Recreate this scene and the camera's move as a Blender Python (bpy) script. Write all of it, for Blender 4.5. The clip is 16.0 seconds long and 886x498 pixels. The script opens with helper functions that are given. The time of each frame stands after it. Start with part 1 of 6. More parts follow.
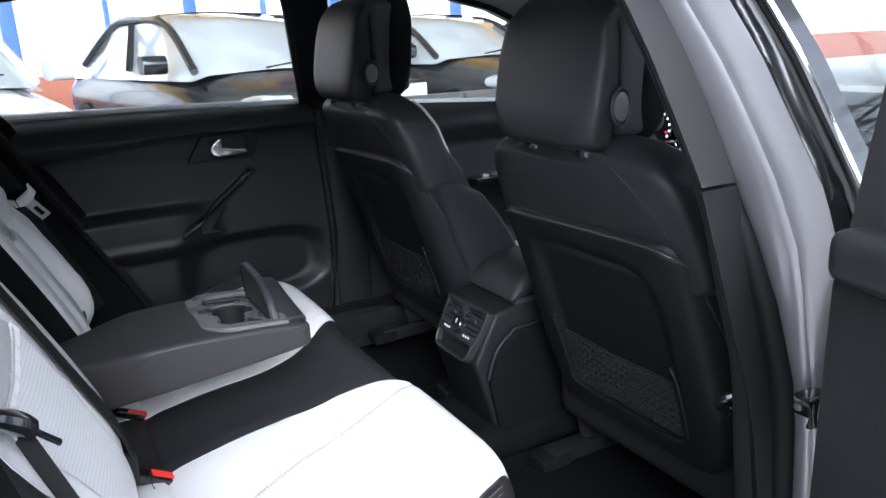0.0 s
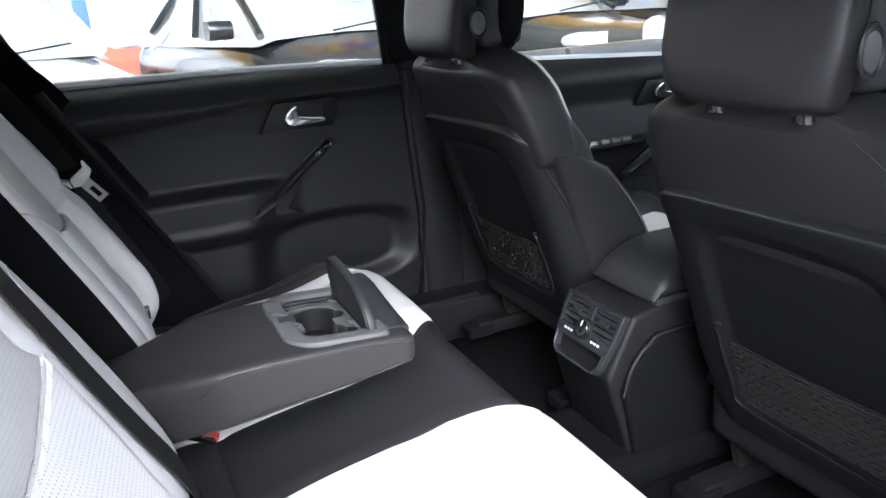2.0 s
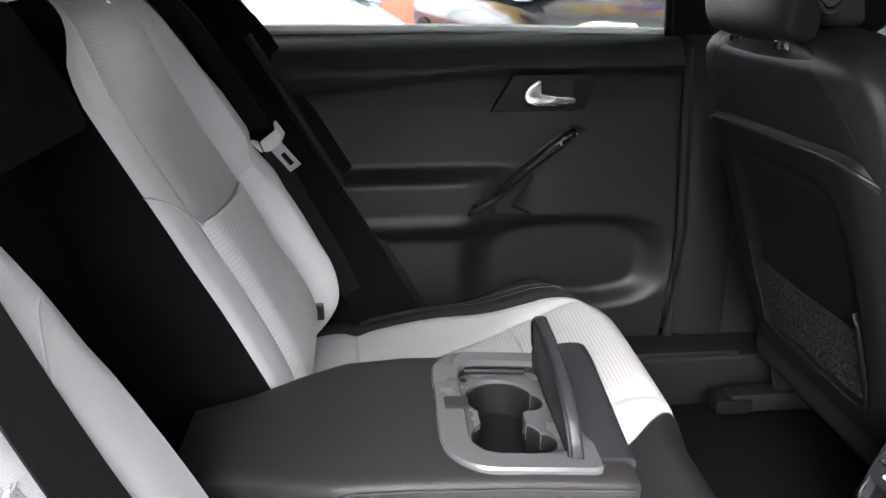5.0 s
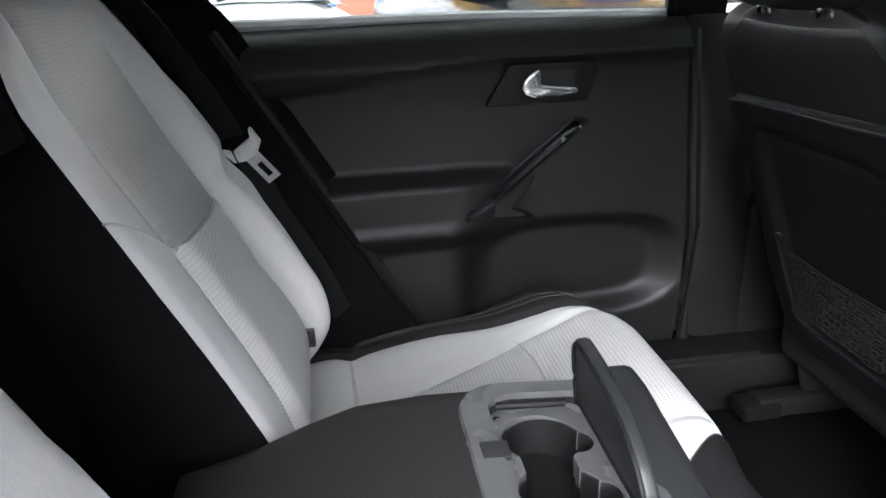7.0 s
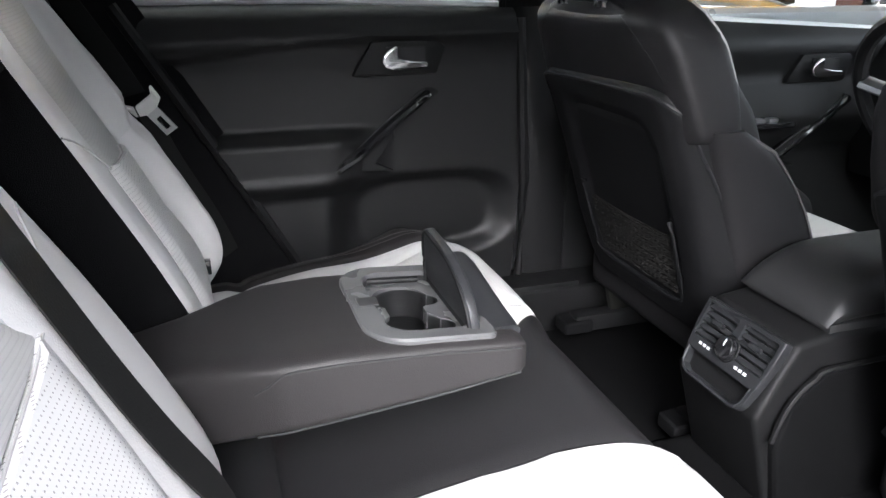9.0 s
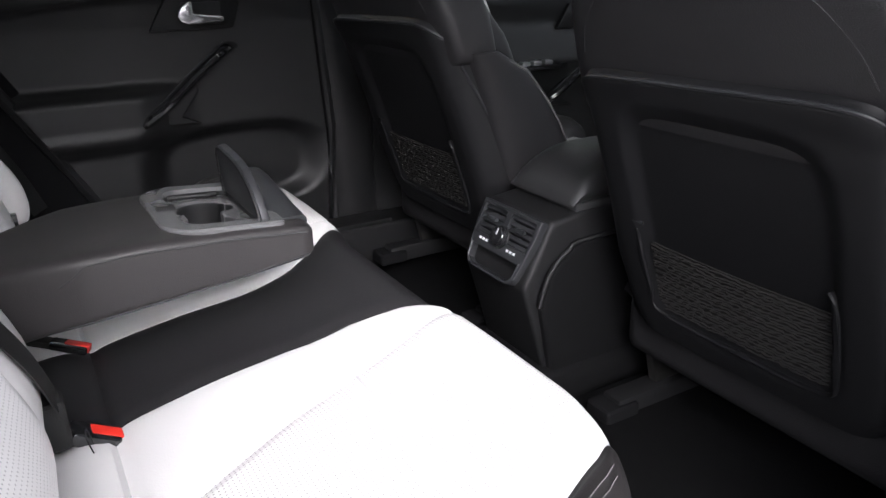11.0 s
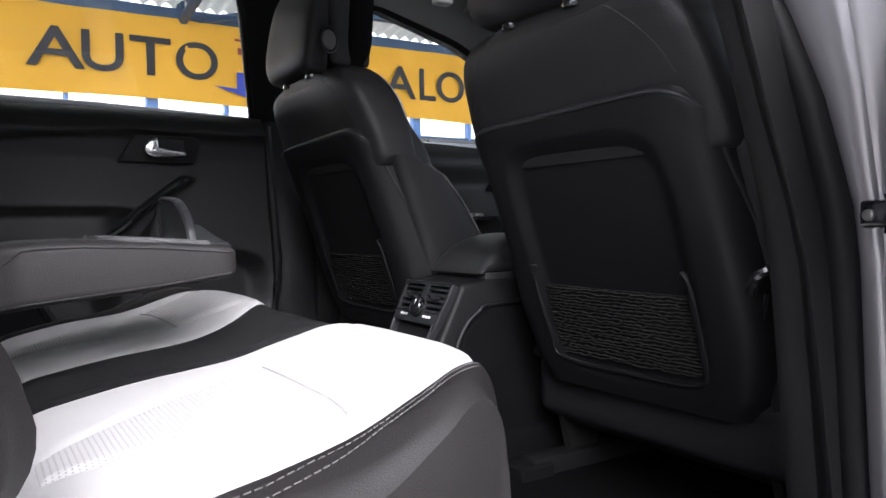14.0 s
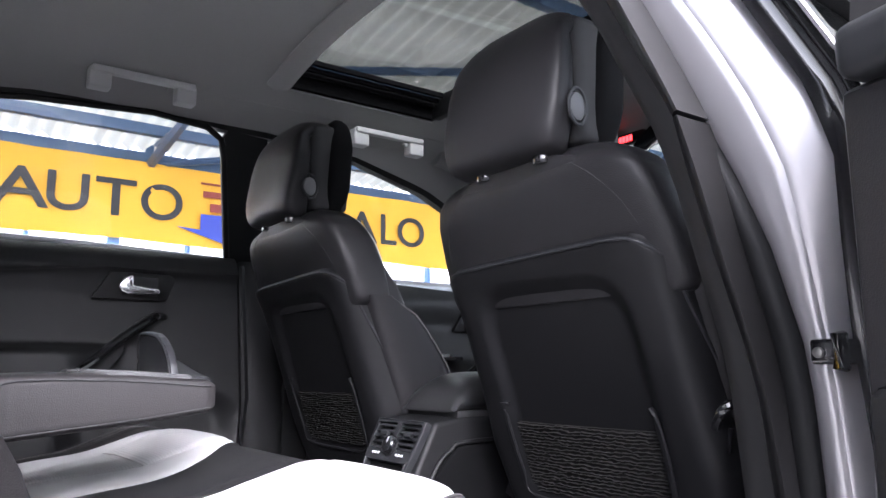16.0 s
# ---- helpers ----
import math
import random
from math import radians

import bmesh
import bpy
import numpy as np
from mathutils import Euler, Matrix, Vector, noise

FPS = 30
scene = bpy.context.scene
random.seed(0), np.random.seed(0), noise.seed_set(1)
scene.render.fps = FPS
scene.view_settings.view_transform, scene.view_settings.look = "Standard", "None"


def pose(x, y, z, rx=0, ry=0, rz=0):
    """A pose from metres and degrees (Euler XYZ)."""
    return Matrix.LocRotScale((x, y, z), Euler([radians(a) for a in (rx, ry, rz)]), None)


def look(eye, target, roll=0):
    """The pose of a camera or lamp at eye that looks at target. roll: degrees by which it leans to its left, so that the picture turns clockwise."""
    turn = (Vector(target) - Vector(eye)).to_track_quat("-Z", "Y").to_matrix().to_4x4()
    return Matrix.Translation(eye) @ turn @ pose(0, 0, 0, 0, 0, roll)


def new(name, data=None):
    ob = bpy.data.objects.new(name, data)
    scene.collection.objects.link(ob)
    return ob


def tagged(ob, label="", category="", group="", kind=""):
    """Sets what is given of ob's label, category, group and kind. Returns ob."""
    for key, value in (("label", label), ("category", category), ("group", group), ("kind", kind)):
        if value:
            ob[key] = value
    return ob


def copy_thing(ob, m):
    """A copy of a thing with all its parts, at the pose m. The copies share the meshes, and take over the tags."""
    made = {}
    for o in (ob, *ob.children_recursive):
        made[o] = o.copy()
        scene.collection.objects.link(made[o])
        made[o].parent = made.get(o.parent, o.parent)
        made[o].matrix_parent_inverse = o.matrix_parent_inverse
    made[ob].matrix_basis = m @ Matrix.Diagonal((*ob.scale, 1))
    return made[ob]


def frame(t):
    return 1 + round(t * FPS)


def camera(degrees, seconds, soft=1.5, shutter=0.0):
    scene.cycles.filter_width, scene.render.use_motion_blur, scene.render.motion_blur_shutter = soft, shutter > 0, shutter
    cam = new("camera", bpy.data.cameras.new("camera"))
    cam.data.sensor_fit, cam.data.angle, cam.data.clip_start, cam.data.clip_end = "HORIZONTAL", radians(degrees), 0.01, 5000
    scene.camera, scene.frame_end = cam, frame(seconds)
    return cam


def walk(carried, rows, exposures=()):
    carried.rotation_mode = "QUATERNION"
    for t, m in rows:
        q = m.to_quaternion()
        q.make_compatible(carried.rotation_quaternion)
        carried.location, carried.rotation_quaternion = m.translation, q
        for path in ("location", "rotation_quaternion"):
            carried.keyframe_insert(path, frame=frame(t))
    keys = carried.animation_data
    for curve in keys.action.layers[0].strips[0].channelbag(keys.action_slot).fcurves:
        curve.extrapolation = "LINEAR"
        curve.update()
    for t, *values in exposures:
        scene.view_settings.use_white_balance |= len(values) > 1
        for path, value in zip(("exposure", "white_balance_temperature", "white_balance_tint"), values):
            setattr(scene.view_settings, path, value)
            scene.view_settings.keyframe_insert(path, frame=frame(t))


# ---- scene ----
cam = camera(61.7, 16.0)
PATH = [
    (0, (-0.77, -1.259, 1.12), (0.155, 0.427, 0.571), -2.5),
    (0.5, (-0.768, -1.165, 1.114), (0.153, 0.515, 0.54), -3.3),
    (1, (-0.789, -1.093, 1.114), (0.126, 0.584, 0.522), -3.6),
    (1.5, (-0.774, -1.045, 1.098), (0.118, 0.637, 0.486), -3.4),
    (2, (-0.734, -0.978, 1.09), (0.028, 0.761, 0.461), -4.0),
    (2.5, (-0.709, -0.904, 1.093), (-0.132, 0.891, 0.424), -3.5),
    (3, (-0.684, -0.839, 1.092), (-0.255, 0.989, 0.402), -3.3),
    (3.5, (-0.663, -0.769, 1.101), (-0.347, 1.071, 0.384), -2.2),
    (4, (-0.629, -0.713, 1.104), (-0.42, 1.134, 0.366), -0.6),
    (4.5, (-0.609, -0.664, 1.08), (-0.444, 1.198, 0.367), 0.0),
    (4.7, (-0.61, -0.644, 1.077), (-0.457, 1.221, 0.37), -0.1),
    (6.8, (-0.64, -0.486, 1.045), (-0.486, 1.382, 0.348), -2.7),
    (7, (-0.649, -0.491, 1.045), (-0.424, 1.37, 0.346), -2.6),
    (7.5, (-0.644, -0.535, 1.041), (-0.317, 1.314, 0.352), -2.6),
    (8, (-0.666, -0.595, 1.042), (-0.253, 1.235, 0.349), -1.2),
    (8.5, (-0.705, -0.67, 1.038), (-0.206, 1.135, 0.337), -0.2),
    (9, (-0.709, -0.75, 1.033), (-0.131, 1.03, 0.327), 0.2),
    (9.5, (-0.707, -0.808, 1.028), (-0.048, 0.943, 0.321), -0.4),
    (10, (-0.69, -0.835, 1.008), (0.057, 0.868, 0.274), -0.2),
    (10.2, (-0.683, -0.849, 0.998), (0.106, 0.83, 0.251), -0.5),
    (12.3, (-0.726, -1.069, 0.889), (0.347, 0.52, 0.32), -0.7),
    (12.5, (-0.72, -1.08, 0.872), (0.349, 0.529, 0.352), -0.5),
    (13, (-0.711, -1.108, 0.801), (0.318, 0.564, 0.419), -0.6),
    (13.5, (-0.694, -1.123, 0.725), (0.36, 0.563, 0.506), -0.7),
    (14, (-0.713, -1.125, 0.685), (0.362, 0.56, 0.619), -0.8),
    (14.5, (-0.745, -1.138, 0.672), (0.369, 0.523, 0.731), -1.0),
    (15, (-0.765, -1.145, 0.673), (0.4, 0.472, 0.842), -0.6),
    (15.5, (-0.766, -1.147, 0.677), (0.427, 0.438, 0.931), -0.4),
    (16, (-0.766, -1.151, 0.675), (0.393, 0.448, 0.992), -0.3),
]
walk(cam, [(t, look(eye, target, roll)) for t, eye, target, roll in PATH], [(0, 2.55, 5600, 10), (1.0, 2.8, 5650, 10), (2.0, 3.1, 5800, 10.5), (4.5, 3.35, 6200, 11), (7.0, 3.2, 6000, 9), (8.0, 3.1, 6000, 9), (9.0, 3.2, 6100, 11), (12.5, 2.2, 6150, 14), (13.5, 2.2, 6150, 14), (14.5, 2.75, 5950, 16), (16, 3.25, 5900, 18)])

# ---- light ----
world = bpy.data.worlds.new("sky")
scene.world = world
world.use_nodes = True
wn = world.node_tree
sky = wn.nodes.new("ShaderNodeTexSky")
sky.sky_type, sky.sun_disc = "NISHITA", False
sky.sun_elevation, sky.sun_rotation = radians(35), radians(198)
sky.dust_density, sky.ozone_density = 4.0, 0.6
soften = wn.nodes.new("ShaderNodeHueSaturation")
soften.inputs["Saturation"].default_value = 0.25
wn.links.new(sky.outputs[0], soften.inputs["Color"])
wn.links.new(soften.outputs[0], wn.nodes["Background"].inputs[0])
wn.nodes["Background"].inputs[1].default_value = 0.15
sun = new("sun", bpy.data.lights.new("sun", "SUN"))
sun.data.energy, sun.data.angle, sun.data.color = 0.6, radians(45), (1.0, 0.985, 0.97)
sun.matrix_world = look((0, 0, 0), (0.25, 0.78, -0.57))


# ---- materials ----
def material(name, color, rough=0.5, metal=0.0, spots=0.0, spot_scale=8.0, bump=0.0, bump_scale=400.0, coat=0.0,
             pattern="", sheen=0.0, spec=0.5):
    """A surface with two scales of variation: soft spots in colour and a fine grain in relief."""
    m = bpy.data.materials.new(name)
    m.use_nodes = True
    n, links = m.node_tree.nodes, m.node_tree.links
    b = n["Principled BSDF"]
    b.inputs["Roughness"].default_value = rough
    b.inputs["Metallic"].default_value = metal
    b.inputs["Coat Weight"].default_value = coat
    b.inputs["Coat Roughness"].default_value = 0.05
    b.inputs["Sheen Weight"].default_value = sheen
    b.inputs["Specular IOR Level"].default_value = spec
    at = n.new("ShaderNodeNewGeometry").outputs["Position"]
    base = n.new("ShaderNodeMix")
    base.data_type = "RGBA"
    base.inputs[6].default_value = (*color, 1)
    base.inputs[7].default_value = (*[c * (1 - spots) for c in color], 1)
    cloud = n.new("ShaderNodeTexNoise")
    cloud.inputs["Scale"].default_value, cloud.inputs["Detail"].default_value = spot_scale, 4
    links.new(at, cloud.inputs["Vector"])
    links.new(cloud.outputs[0], base.inputs[0])
    links.new(base.outputs[2], b.inputs["Base Color"])
    rr = n.new("ShaderNodeMapRange")
    rr.inputs[3].default_value, rr.inputs[4].default_value = max(0.02, rough - 0.08), min(1, rough + 0.08)
    links.new(cloud.outputs[0], rr.inputs[0])
    links.new(rr.outputs[0], b.inputs["Roughness"])
    if bump:
        grain = n.new("ShaderNodeTexVoronoi" if pattern == "leather" else "ShaderNodeTexNoise")
        grain.inputs["Scale"].default_value = bump_scale
        links.new(at, grain.inputs["Vector"])
        height = grain.outputs[0]
        bm_ = n.new("ShaderNodeBump")
        bm_.inputs["Strength"].default_value, bm_.inputs["Distance"].default_value = bump, 0.001
        links.new(height, bm_.inputs["Height"])
        links.new(bm_.outputs[0], b.inputs["Normal"])
    return m


def perforated(name, color, pitch, hole, axes="XY", rows=False):
    """Leather with small round holes in a staggered grid (or fine ribs) on the two axes named."""
    m = material(name, color, 0.5, spots=0.06, spot_scale=5)
    n, links = m.node_tree.nodes, m.node_tree.links
    b = n["Principled BSDF"]
    sep = n.new("ShaderNodeSeparateXYZ")
    links.new(n["Geometry"].outputs["Position"], sep.inputs[0])

    def math_node(op, a, b_=None, c=None):
        k = n.new("ShaderNodeMath")
        k.operation = op
        for i, v in enumerate((a, b_, c)):
            if v is None:
                continue
            if isinstance(v, (int, float)):
                k.inputs[i].default_value = v
            else:
                links.new(v, k.inputs[i])
        return k.outputs[0]

    u = math_node("DIVIDE", sep.outputs[axes[0]], pitch)
    v = math_node("DIVIDE", sep.outputs[axes[1]], pitch)
    if rows:
        wave = math_node("SINE", math_node("MULTIPLY", v, 6.2832))
        height = math_node("MULTIPLY", wave, 0.5)
        mask = math_node("LESS_THAN", wave, -0.75)
    else:
        row = math_node("FLOOR", v)
        shift = math_node("MULTIPLY", math_node("MODULO", math_node("ABSOLUTE", row), 2.0), 0.0)
        du = math_node("SUBTRACT", math_node("FRACT", math_node("ADD", u, shift)), 0.5)
        dv = math_node("SUBTRACT", math_node("FRACT", v), 0.5)
        d = math_node("SQRT", math_node("ADD", math_node("MULTIPLY", du, du), math_node("MULTIPLY", dv, dv)))
        mask = math_node("LESS_THAN", d, hole)
        height = math_node("MULTIPLY", mask, -1.0)
    mix = n.new("ShaderNodeMix")
    mix.data_type = "RGBA"
    mix.inputs[7].default_value = (*[c * (0.88 if rows else 0.45) for c in color], 1)
    links.new(mask, mix.inputs[0])
    links.new(b.inputs["Base Color"].links[0].from_socket, mix.inputs[6])
    links.new(mix.outputs[2], b.inputs["Base Color"])
    bump = n.new("ShaderNodeBump")
    bump.inputs["Strength"].default_value, bump.inputs["Distance"].default_value = 0.2 if rows else 0.5, 0.001
    links.new(height, bump.inputs["Height"])
    links.new(bump.outputs[0], b.inputs["Normal"])
    return m


def glass(name, tint=(1, 1, 1), rough=0.0):
    m = bpy.data.materials.new(name)
    m.use_nodes = True
    n, links = m.node_tree.nodes, m.node_tree.links
    clear = n.new("ShaderNodeBsdfTransparent")
    clear.inputs[0].default_value = (*tint, 1)
    shine = n.new("ShaderNodeBsdfGlossy")
    shine.inputs["Roughness"].default_value = rough
    mix, slope = n.new("ShaderNodeMixShader"), n.new("ShaderNodeLayerWeight")
    power, gloss = n.new("ShaderNodeMath"), n.new("ShaderNodeMath")
    power.operation, power.inputs[1].default_value = "POWER", 5.0
    gloss.operation, gloss.inputs[1].default_value, gloss.inputs[2].default_value = "MULTIPLY_ADD", 0.8, 0.03
    slope.inputs[0].default_value = 0.5
    links.new(slope.outputs["Facing"], power.inputs[0])
    links.new(power.outputs[0], gloss.inputs[0])
    links.new(gloss.outputs[0], mix.inputs[0])
    links.new(clear.outputs[0], mix.inputs[1])
    links.new(shine.outputs[0], mix.inputs[2])
    links.new(mix.outputs[0], n["Material Output"].inputs[0])
    return m


def glow(name, color, strength):
    m = material(name, color, 0.4)
    b = m.node_tree.nodes["Principled BSDF"]
    b.inputs["Emission Color"].default_value = (*color, 1)
    b.inputs["Emission Strength"].default_value = strength
    return m


LEATHER = material("charcoal leather", (0.014, 0.0135, 0.0145), 0.45, spots=0.15, bump=0.25, bump_scale=700, pattern="leather", spec=0.22)
ARM_LEATHER = material("taupe grey leather", (0.019, 0.0175, 0.018), 0.5, spots=0.12, bump=0.2, bump_scale=700, pattern="leather", spec=0.22)
LID_LEATHER = material("satin lid leather", (0.022, 0.022, 0.023), 0.36, spots=0.15, bump=0.2, bump_scale=700, pattern="leather", spec=0.5)
WHITE = material("pale leather", (0.57, 0.56, 0.56), 0.45, spots=0.07, spot_scale=5, bump=0.15, bump_scale=600, pattern="leather")
PERF = perforated("perforated pale leather", (0.55, 0.54, 0.54), 0.0052, 0.21)
# Backrest tones hold painted light: lower panel paler, upper greyer than WHITE.
PERF_BACK = perforated("light-facing perforated leather", (0.66, 0.65, 0.65), 0.0050, 0.15, "YZ")
RIB_BACK = perforated("shade-toned ribbed leather", (0.45, 0.445, 0.442), 0.0042, 0.2, "YZ", rows=True)
STITCH = material("grey thread", (0.085, 0.08, 0.08), 0.8)
SEAM = material("dark seam", (0.012, 0.012, 0.013), 0.8)
HANDLE = material("pale grey moulded plastic", (0.36, 0.36, 0.36), 0.5, spots=0.06, bump=0.1, bump_scale=900)
PILLAR_GREY = material("grey moulded pillar trim", (0.022, 0.0215, 0.022), 0.55, spots=0.08, bump=0.15, bump_scale=900, spec=0.2)
PILLAR_DARK = material("dark moulded pillar trim", (0.012, 0.0115, 0.012), 0.5, spots=0.12, bump=0.2, bump_scale=900, spec=0.2)
BLACK_CLOTH = material("matt black cloth", (0.006, 0.006, 0.0065), 0.95, spots=0.2, bump=0.3, bump_scale=900, spec=0.04)
# Near-white colour imitates sky glare along the window sill.
SILL_GLARE = material("window sill glare", (0.70, 0.71, 0.73), 0.35, spots=0.05)
SHADED_PANE = glass("tinted front pane", (0.86, 0.88, 0.88))
PALE_SEAM = material("pale seam", (0.40, 0.39, 0.39), 0.7)
PLASTIC = material("black grained plastic", (0.008, 0.008, 0.0085), 0.50, spots=0.2, bump=0.35, bump_scale=900, spec=0.18)
SHELL = material("seat back plastic", (0.0075, 0.0075, 0.0083), 0.48, spots=0.2, bump=0.2, bump_scale=900, spec=0.2)
TRIM = material("soft door trim", (0.0095, 0.0095, 0.010), 0.46, spots=0.2, bump=0.35, bump_scale=800, spec=0.28)
GLOSS = material("gloss black", (0.010, 0.010, 0.011), 0.12, coat=0.6)
GREY_PLASTIC = material("dark grey plastic", (0.018, 0.0186, 0.0204), 0.4, spots=0.1, bump=0.15, bump_scale=900, spec=0.22)
BUTTON = material("mid grey plastic", (0.055, 0.055, 0.057), 0.45, spots=0.08, bump=0.1, bump_scale=900)
TRAY = material("satin grey plastic", (0.07, 0.07, 0.072), 0.28, spots=0.08, bump=0.1, bump_scale=900)
CHROME = material("chrome", (0.75, 0.75, 0.76), 0.14, 1.0, spots=0.05)
SATIN = material("satin silver", (0.62, 0.62, 0.63), 0.32, 1.0, spots=0.05)
STEEL = material("dull steel", (0.28, 0.27, 0.26), 0.4, 1.0, spots=0.3, spot_scale=60)
HEADLINER = material("grey headliner cloth", (0.20, 0.20, 0.199), 0.9, spots=0.06, bump=0.3, bump_scale=700, sheen=0.2)
CARPET = material("black carpet", (0.006, 0.006, 0.0064), 0.95, spots=0.3, spot_scale=30, bump=0.9, bump_scale=900, spec=0.02)
RUBBER = material("black rubber", (0.008, 0.008, 0.0085), 0.55, spots=0.2, spec=0.15)
WEB = material("belt webbing", (0.012, 0.012, 0.012), 0.6, bump=0.5, bump_scale=500, spec=0.15)
RED = material("red buckle button", (0.62, 0.03, 0.02), 0.35)
BELT_GREY = material("pale grey plastic", (0.60, 0.60, 0.58), 0.45)
PAINT = material("silver grey car paint", (0.30, 0.29, 0.305), 0.3, 0.65, spots=0.05, coat=0.8)
NET = material("dark net", (0.014, 0.0135, 0.013), 0.8, bump=0.4, bump_scale=500, spec=0.1)
ICON = material("white print", (0.75, 0.75, 0.75), 0.6)
PANE = glass("clear pane", (0.93, 0.95, 0.95))
SMOKE = glass("sunroof pane", (0.46, 0.47, 0.46))
MIRROR = material("mirror", (0.9, 0.9, 0.9), 0.02, 1.0)
CONCRETE = material("pale concrete yard", (0.42, 0.41, 0.39), 0.85, spots=0.35, spot_scale=0.7, bump=0.6, bump_scale=60)
BLUE_STEEL = material("blue painted steel", (0.055, 0.105, 0.20), 0.45, spots=0.25, spot_scale=3)
BLUE_POST = material("bright blue painted steel", (0.12, 0.26, 0.62), 0.45, spots=0.2, spot_scale=3)
SHEET = material("corrugated roof sheet", (0.42, 0.42, 0.37), 0.7, spots=0.35, spot_scale=1.2, bump=0.2, bump_scale=40)
ORANGE = material("orange banner cloth", (0.80, 0.42, 0.03), 0.7, spots=0.18, spot_scale=1.6, bump=0.6, bump_scale=6)
INK = material("black banner print", (0.03, 0.03, 0.035), 0.7, spots=0.2)
BLUE_INK = material("blue banner print", (0.05, 0.08, 0.45), 0.7, spots=0.2)
RED_INK = material("dark red banner print", (0.22, 0.04, 0.03), 0.7)
WHITE_WALL = material("white rendered wall", (0.80, 0.80, 0.79), 0.8, spots=0.1, spot_scale=0.6)
GREY_WALL = material("pale grey rendered wall", (0.50, 0.50, 0.49), 0.85, spots=0.2, spot_scale=0.6)
BRICK = material("red brick wall", (0.30, 0.10, 0.06), 0.85, spots=0.35, spot_scale=12)
BLACK_CAR = material("black car paint", (0.012, 0.012, 0.014), 0.22, 0.0, coat=0.25)
GREY_CAR = material("dark grey car paint", (0.03, 0.031, 0.033), 0.22, 0.1, coat=0.3)
WHITE_CAR = material("white car paint", (0.78, 0.78, 0.77), 0.2, coat=1.0)
LAMP_GLASS = material("headlamp lens", (0.70, 0.72, 0.75), 0.1, 0.3, coat=1.0)
SCREEN = glow("display screen", (0.03, 0.04, 0.055), 0.06)
LED = glow("red digits", (1.0, 0.03, 0.03), 0.9)
NEEDLE = glow("red gauge needle", (0.8, 0.03, 0.03), 0.5)
# Pale blotched base colour stands in for sky reflected in the glass.
GLARE_PANE = material("windscreen glass with painted sky glare", (0.62, 0.64, 0.65), 0.08, spots=0.5, spot_scale=3.0, coat=1.0)
GAUGE = glow("lit gauge marks", (0.9, 0.9, 0.95), 0.6)
BARK = material("bark", (0.07, 0.055, 0.045), 0.9, spots=0.4, spot_scale=20, bump=0.8, bump_scale=80)

def let_light_through(m, share, color):
    """Thin sheet that lets part of the light pass, as fibreglass does."""
    n, links = m.node_tree.nodes, m.node_tree.links
    soft, mix = n.new("ShaderNodeBsdfTranslucent"), n.new("ShaderNodeMixShader")
    soft.inputs[0].default_value = (*color, 1)
    mix.inputs[0].default_value = share
    links.new(n["Principled BSDF"].outputs[0], mix.inputs[1])
    links.new(soft.outputs[0], mix.inputs[2])
    links.new(mix.outputs[0], n["Material Output"].inputs[0])


let_light_through(SHEET, 0.22, (0.6, 0.6, 0.55))

# ---- mesh helpers ----
BASE = {}


def thing(name, at, label, category, group="", kind=""):
    ob = new(name)
    ob.location = at
    ob.empty_display_size = 0.1
    BASE[ob.name] = Vector(at)
    return tagged(ob, label, category, group, kind)


def part(name, bm, mat, parent=None, label="", smooth=35, mats=()):
    """Link a bmesh, drawn in world metres, as one mesh object under its thing."""
    bmesh.ops.recalc_face_normals(bm, faces=bm.faces)
    origin = BASE[parent.name] if parent else Vector((0, 0, 0))
    bm.transform(Matrix.Translation(-origin))
    me = bpy.data.meshes.new(name)
    bm.to_mesh(me)
    bm.free()
    me.materials.append(mat)
    for extra in mats:
        me.materials.append(extra)
    if smooth:
        me.shade_smooth()
        me.set_sharp_from_angle(angle=radians(smooth))
    ob = new(name, me)
    BASE[ob.name] = origin
    if parent:
        ob.parent = parent
    if label:
        ob["label"] = label
    return ob


def solo(name, bm, mat, label, category, group="", kind="", smooth=35):
    """A thing or a piece of the setting that is one mesh."""
    xs = [v.co for v in bm.verts]
    base = Vector(((min(c.x for c in xs) + max(c.x for c in xs)) / 2, (min(c.y for c in xs) + max(c.y for c in xs)) / 2, min(c.z for c in xs)))
    bm.transform(Matrix.Translation(-base))
    ob = part(name, bm, mat, None, "", smooth)
    ob.location = base
    BASE[ob.name] = base
    return tagged(ob, label, category, group, kind)


def rbox(x0, x1, y0, y1, z0, z1, bevel=0.004, seg=2, bm=None):
    own = bmesh.new()
    bmesh.ops.create_cube(own, size=1)
    for v in own.verts:
        v.co = Vector(((x0 + x1) / 2 + v.co.x * (x1 - x0), (y0 + y1) / 2 + v.co.y * (y1 - y0), (z0 + z1) / 2 + v.co.z * (z1 - z0)))
    if bevel:
        bmesh.ops.bevel(own, geom=own.edges[:], offset=bevel, segments=seg, profile=0.6, affect="EDGES")
    return merge(bm, own)


def merge(bm, own):
    if bm is None:
        return own
    me = bpy.data.meshes.new("tmp")
    own.to_mesh(me)
    own.free()
    bm.from_mesh(me)
    bpy.data.meshes.remove(me)
    return bm


def moved(bm, m):
    bm.transform(m)
    return bm


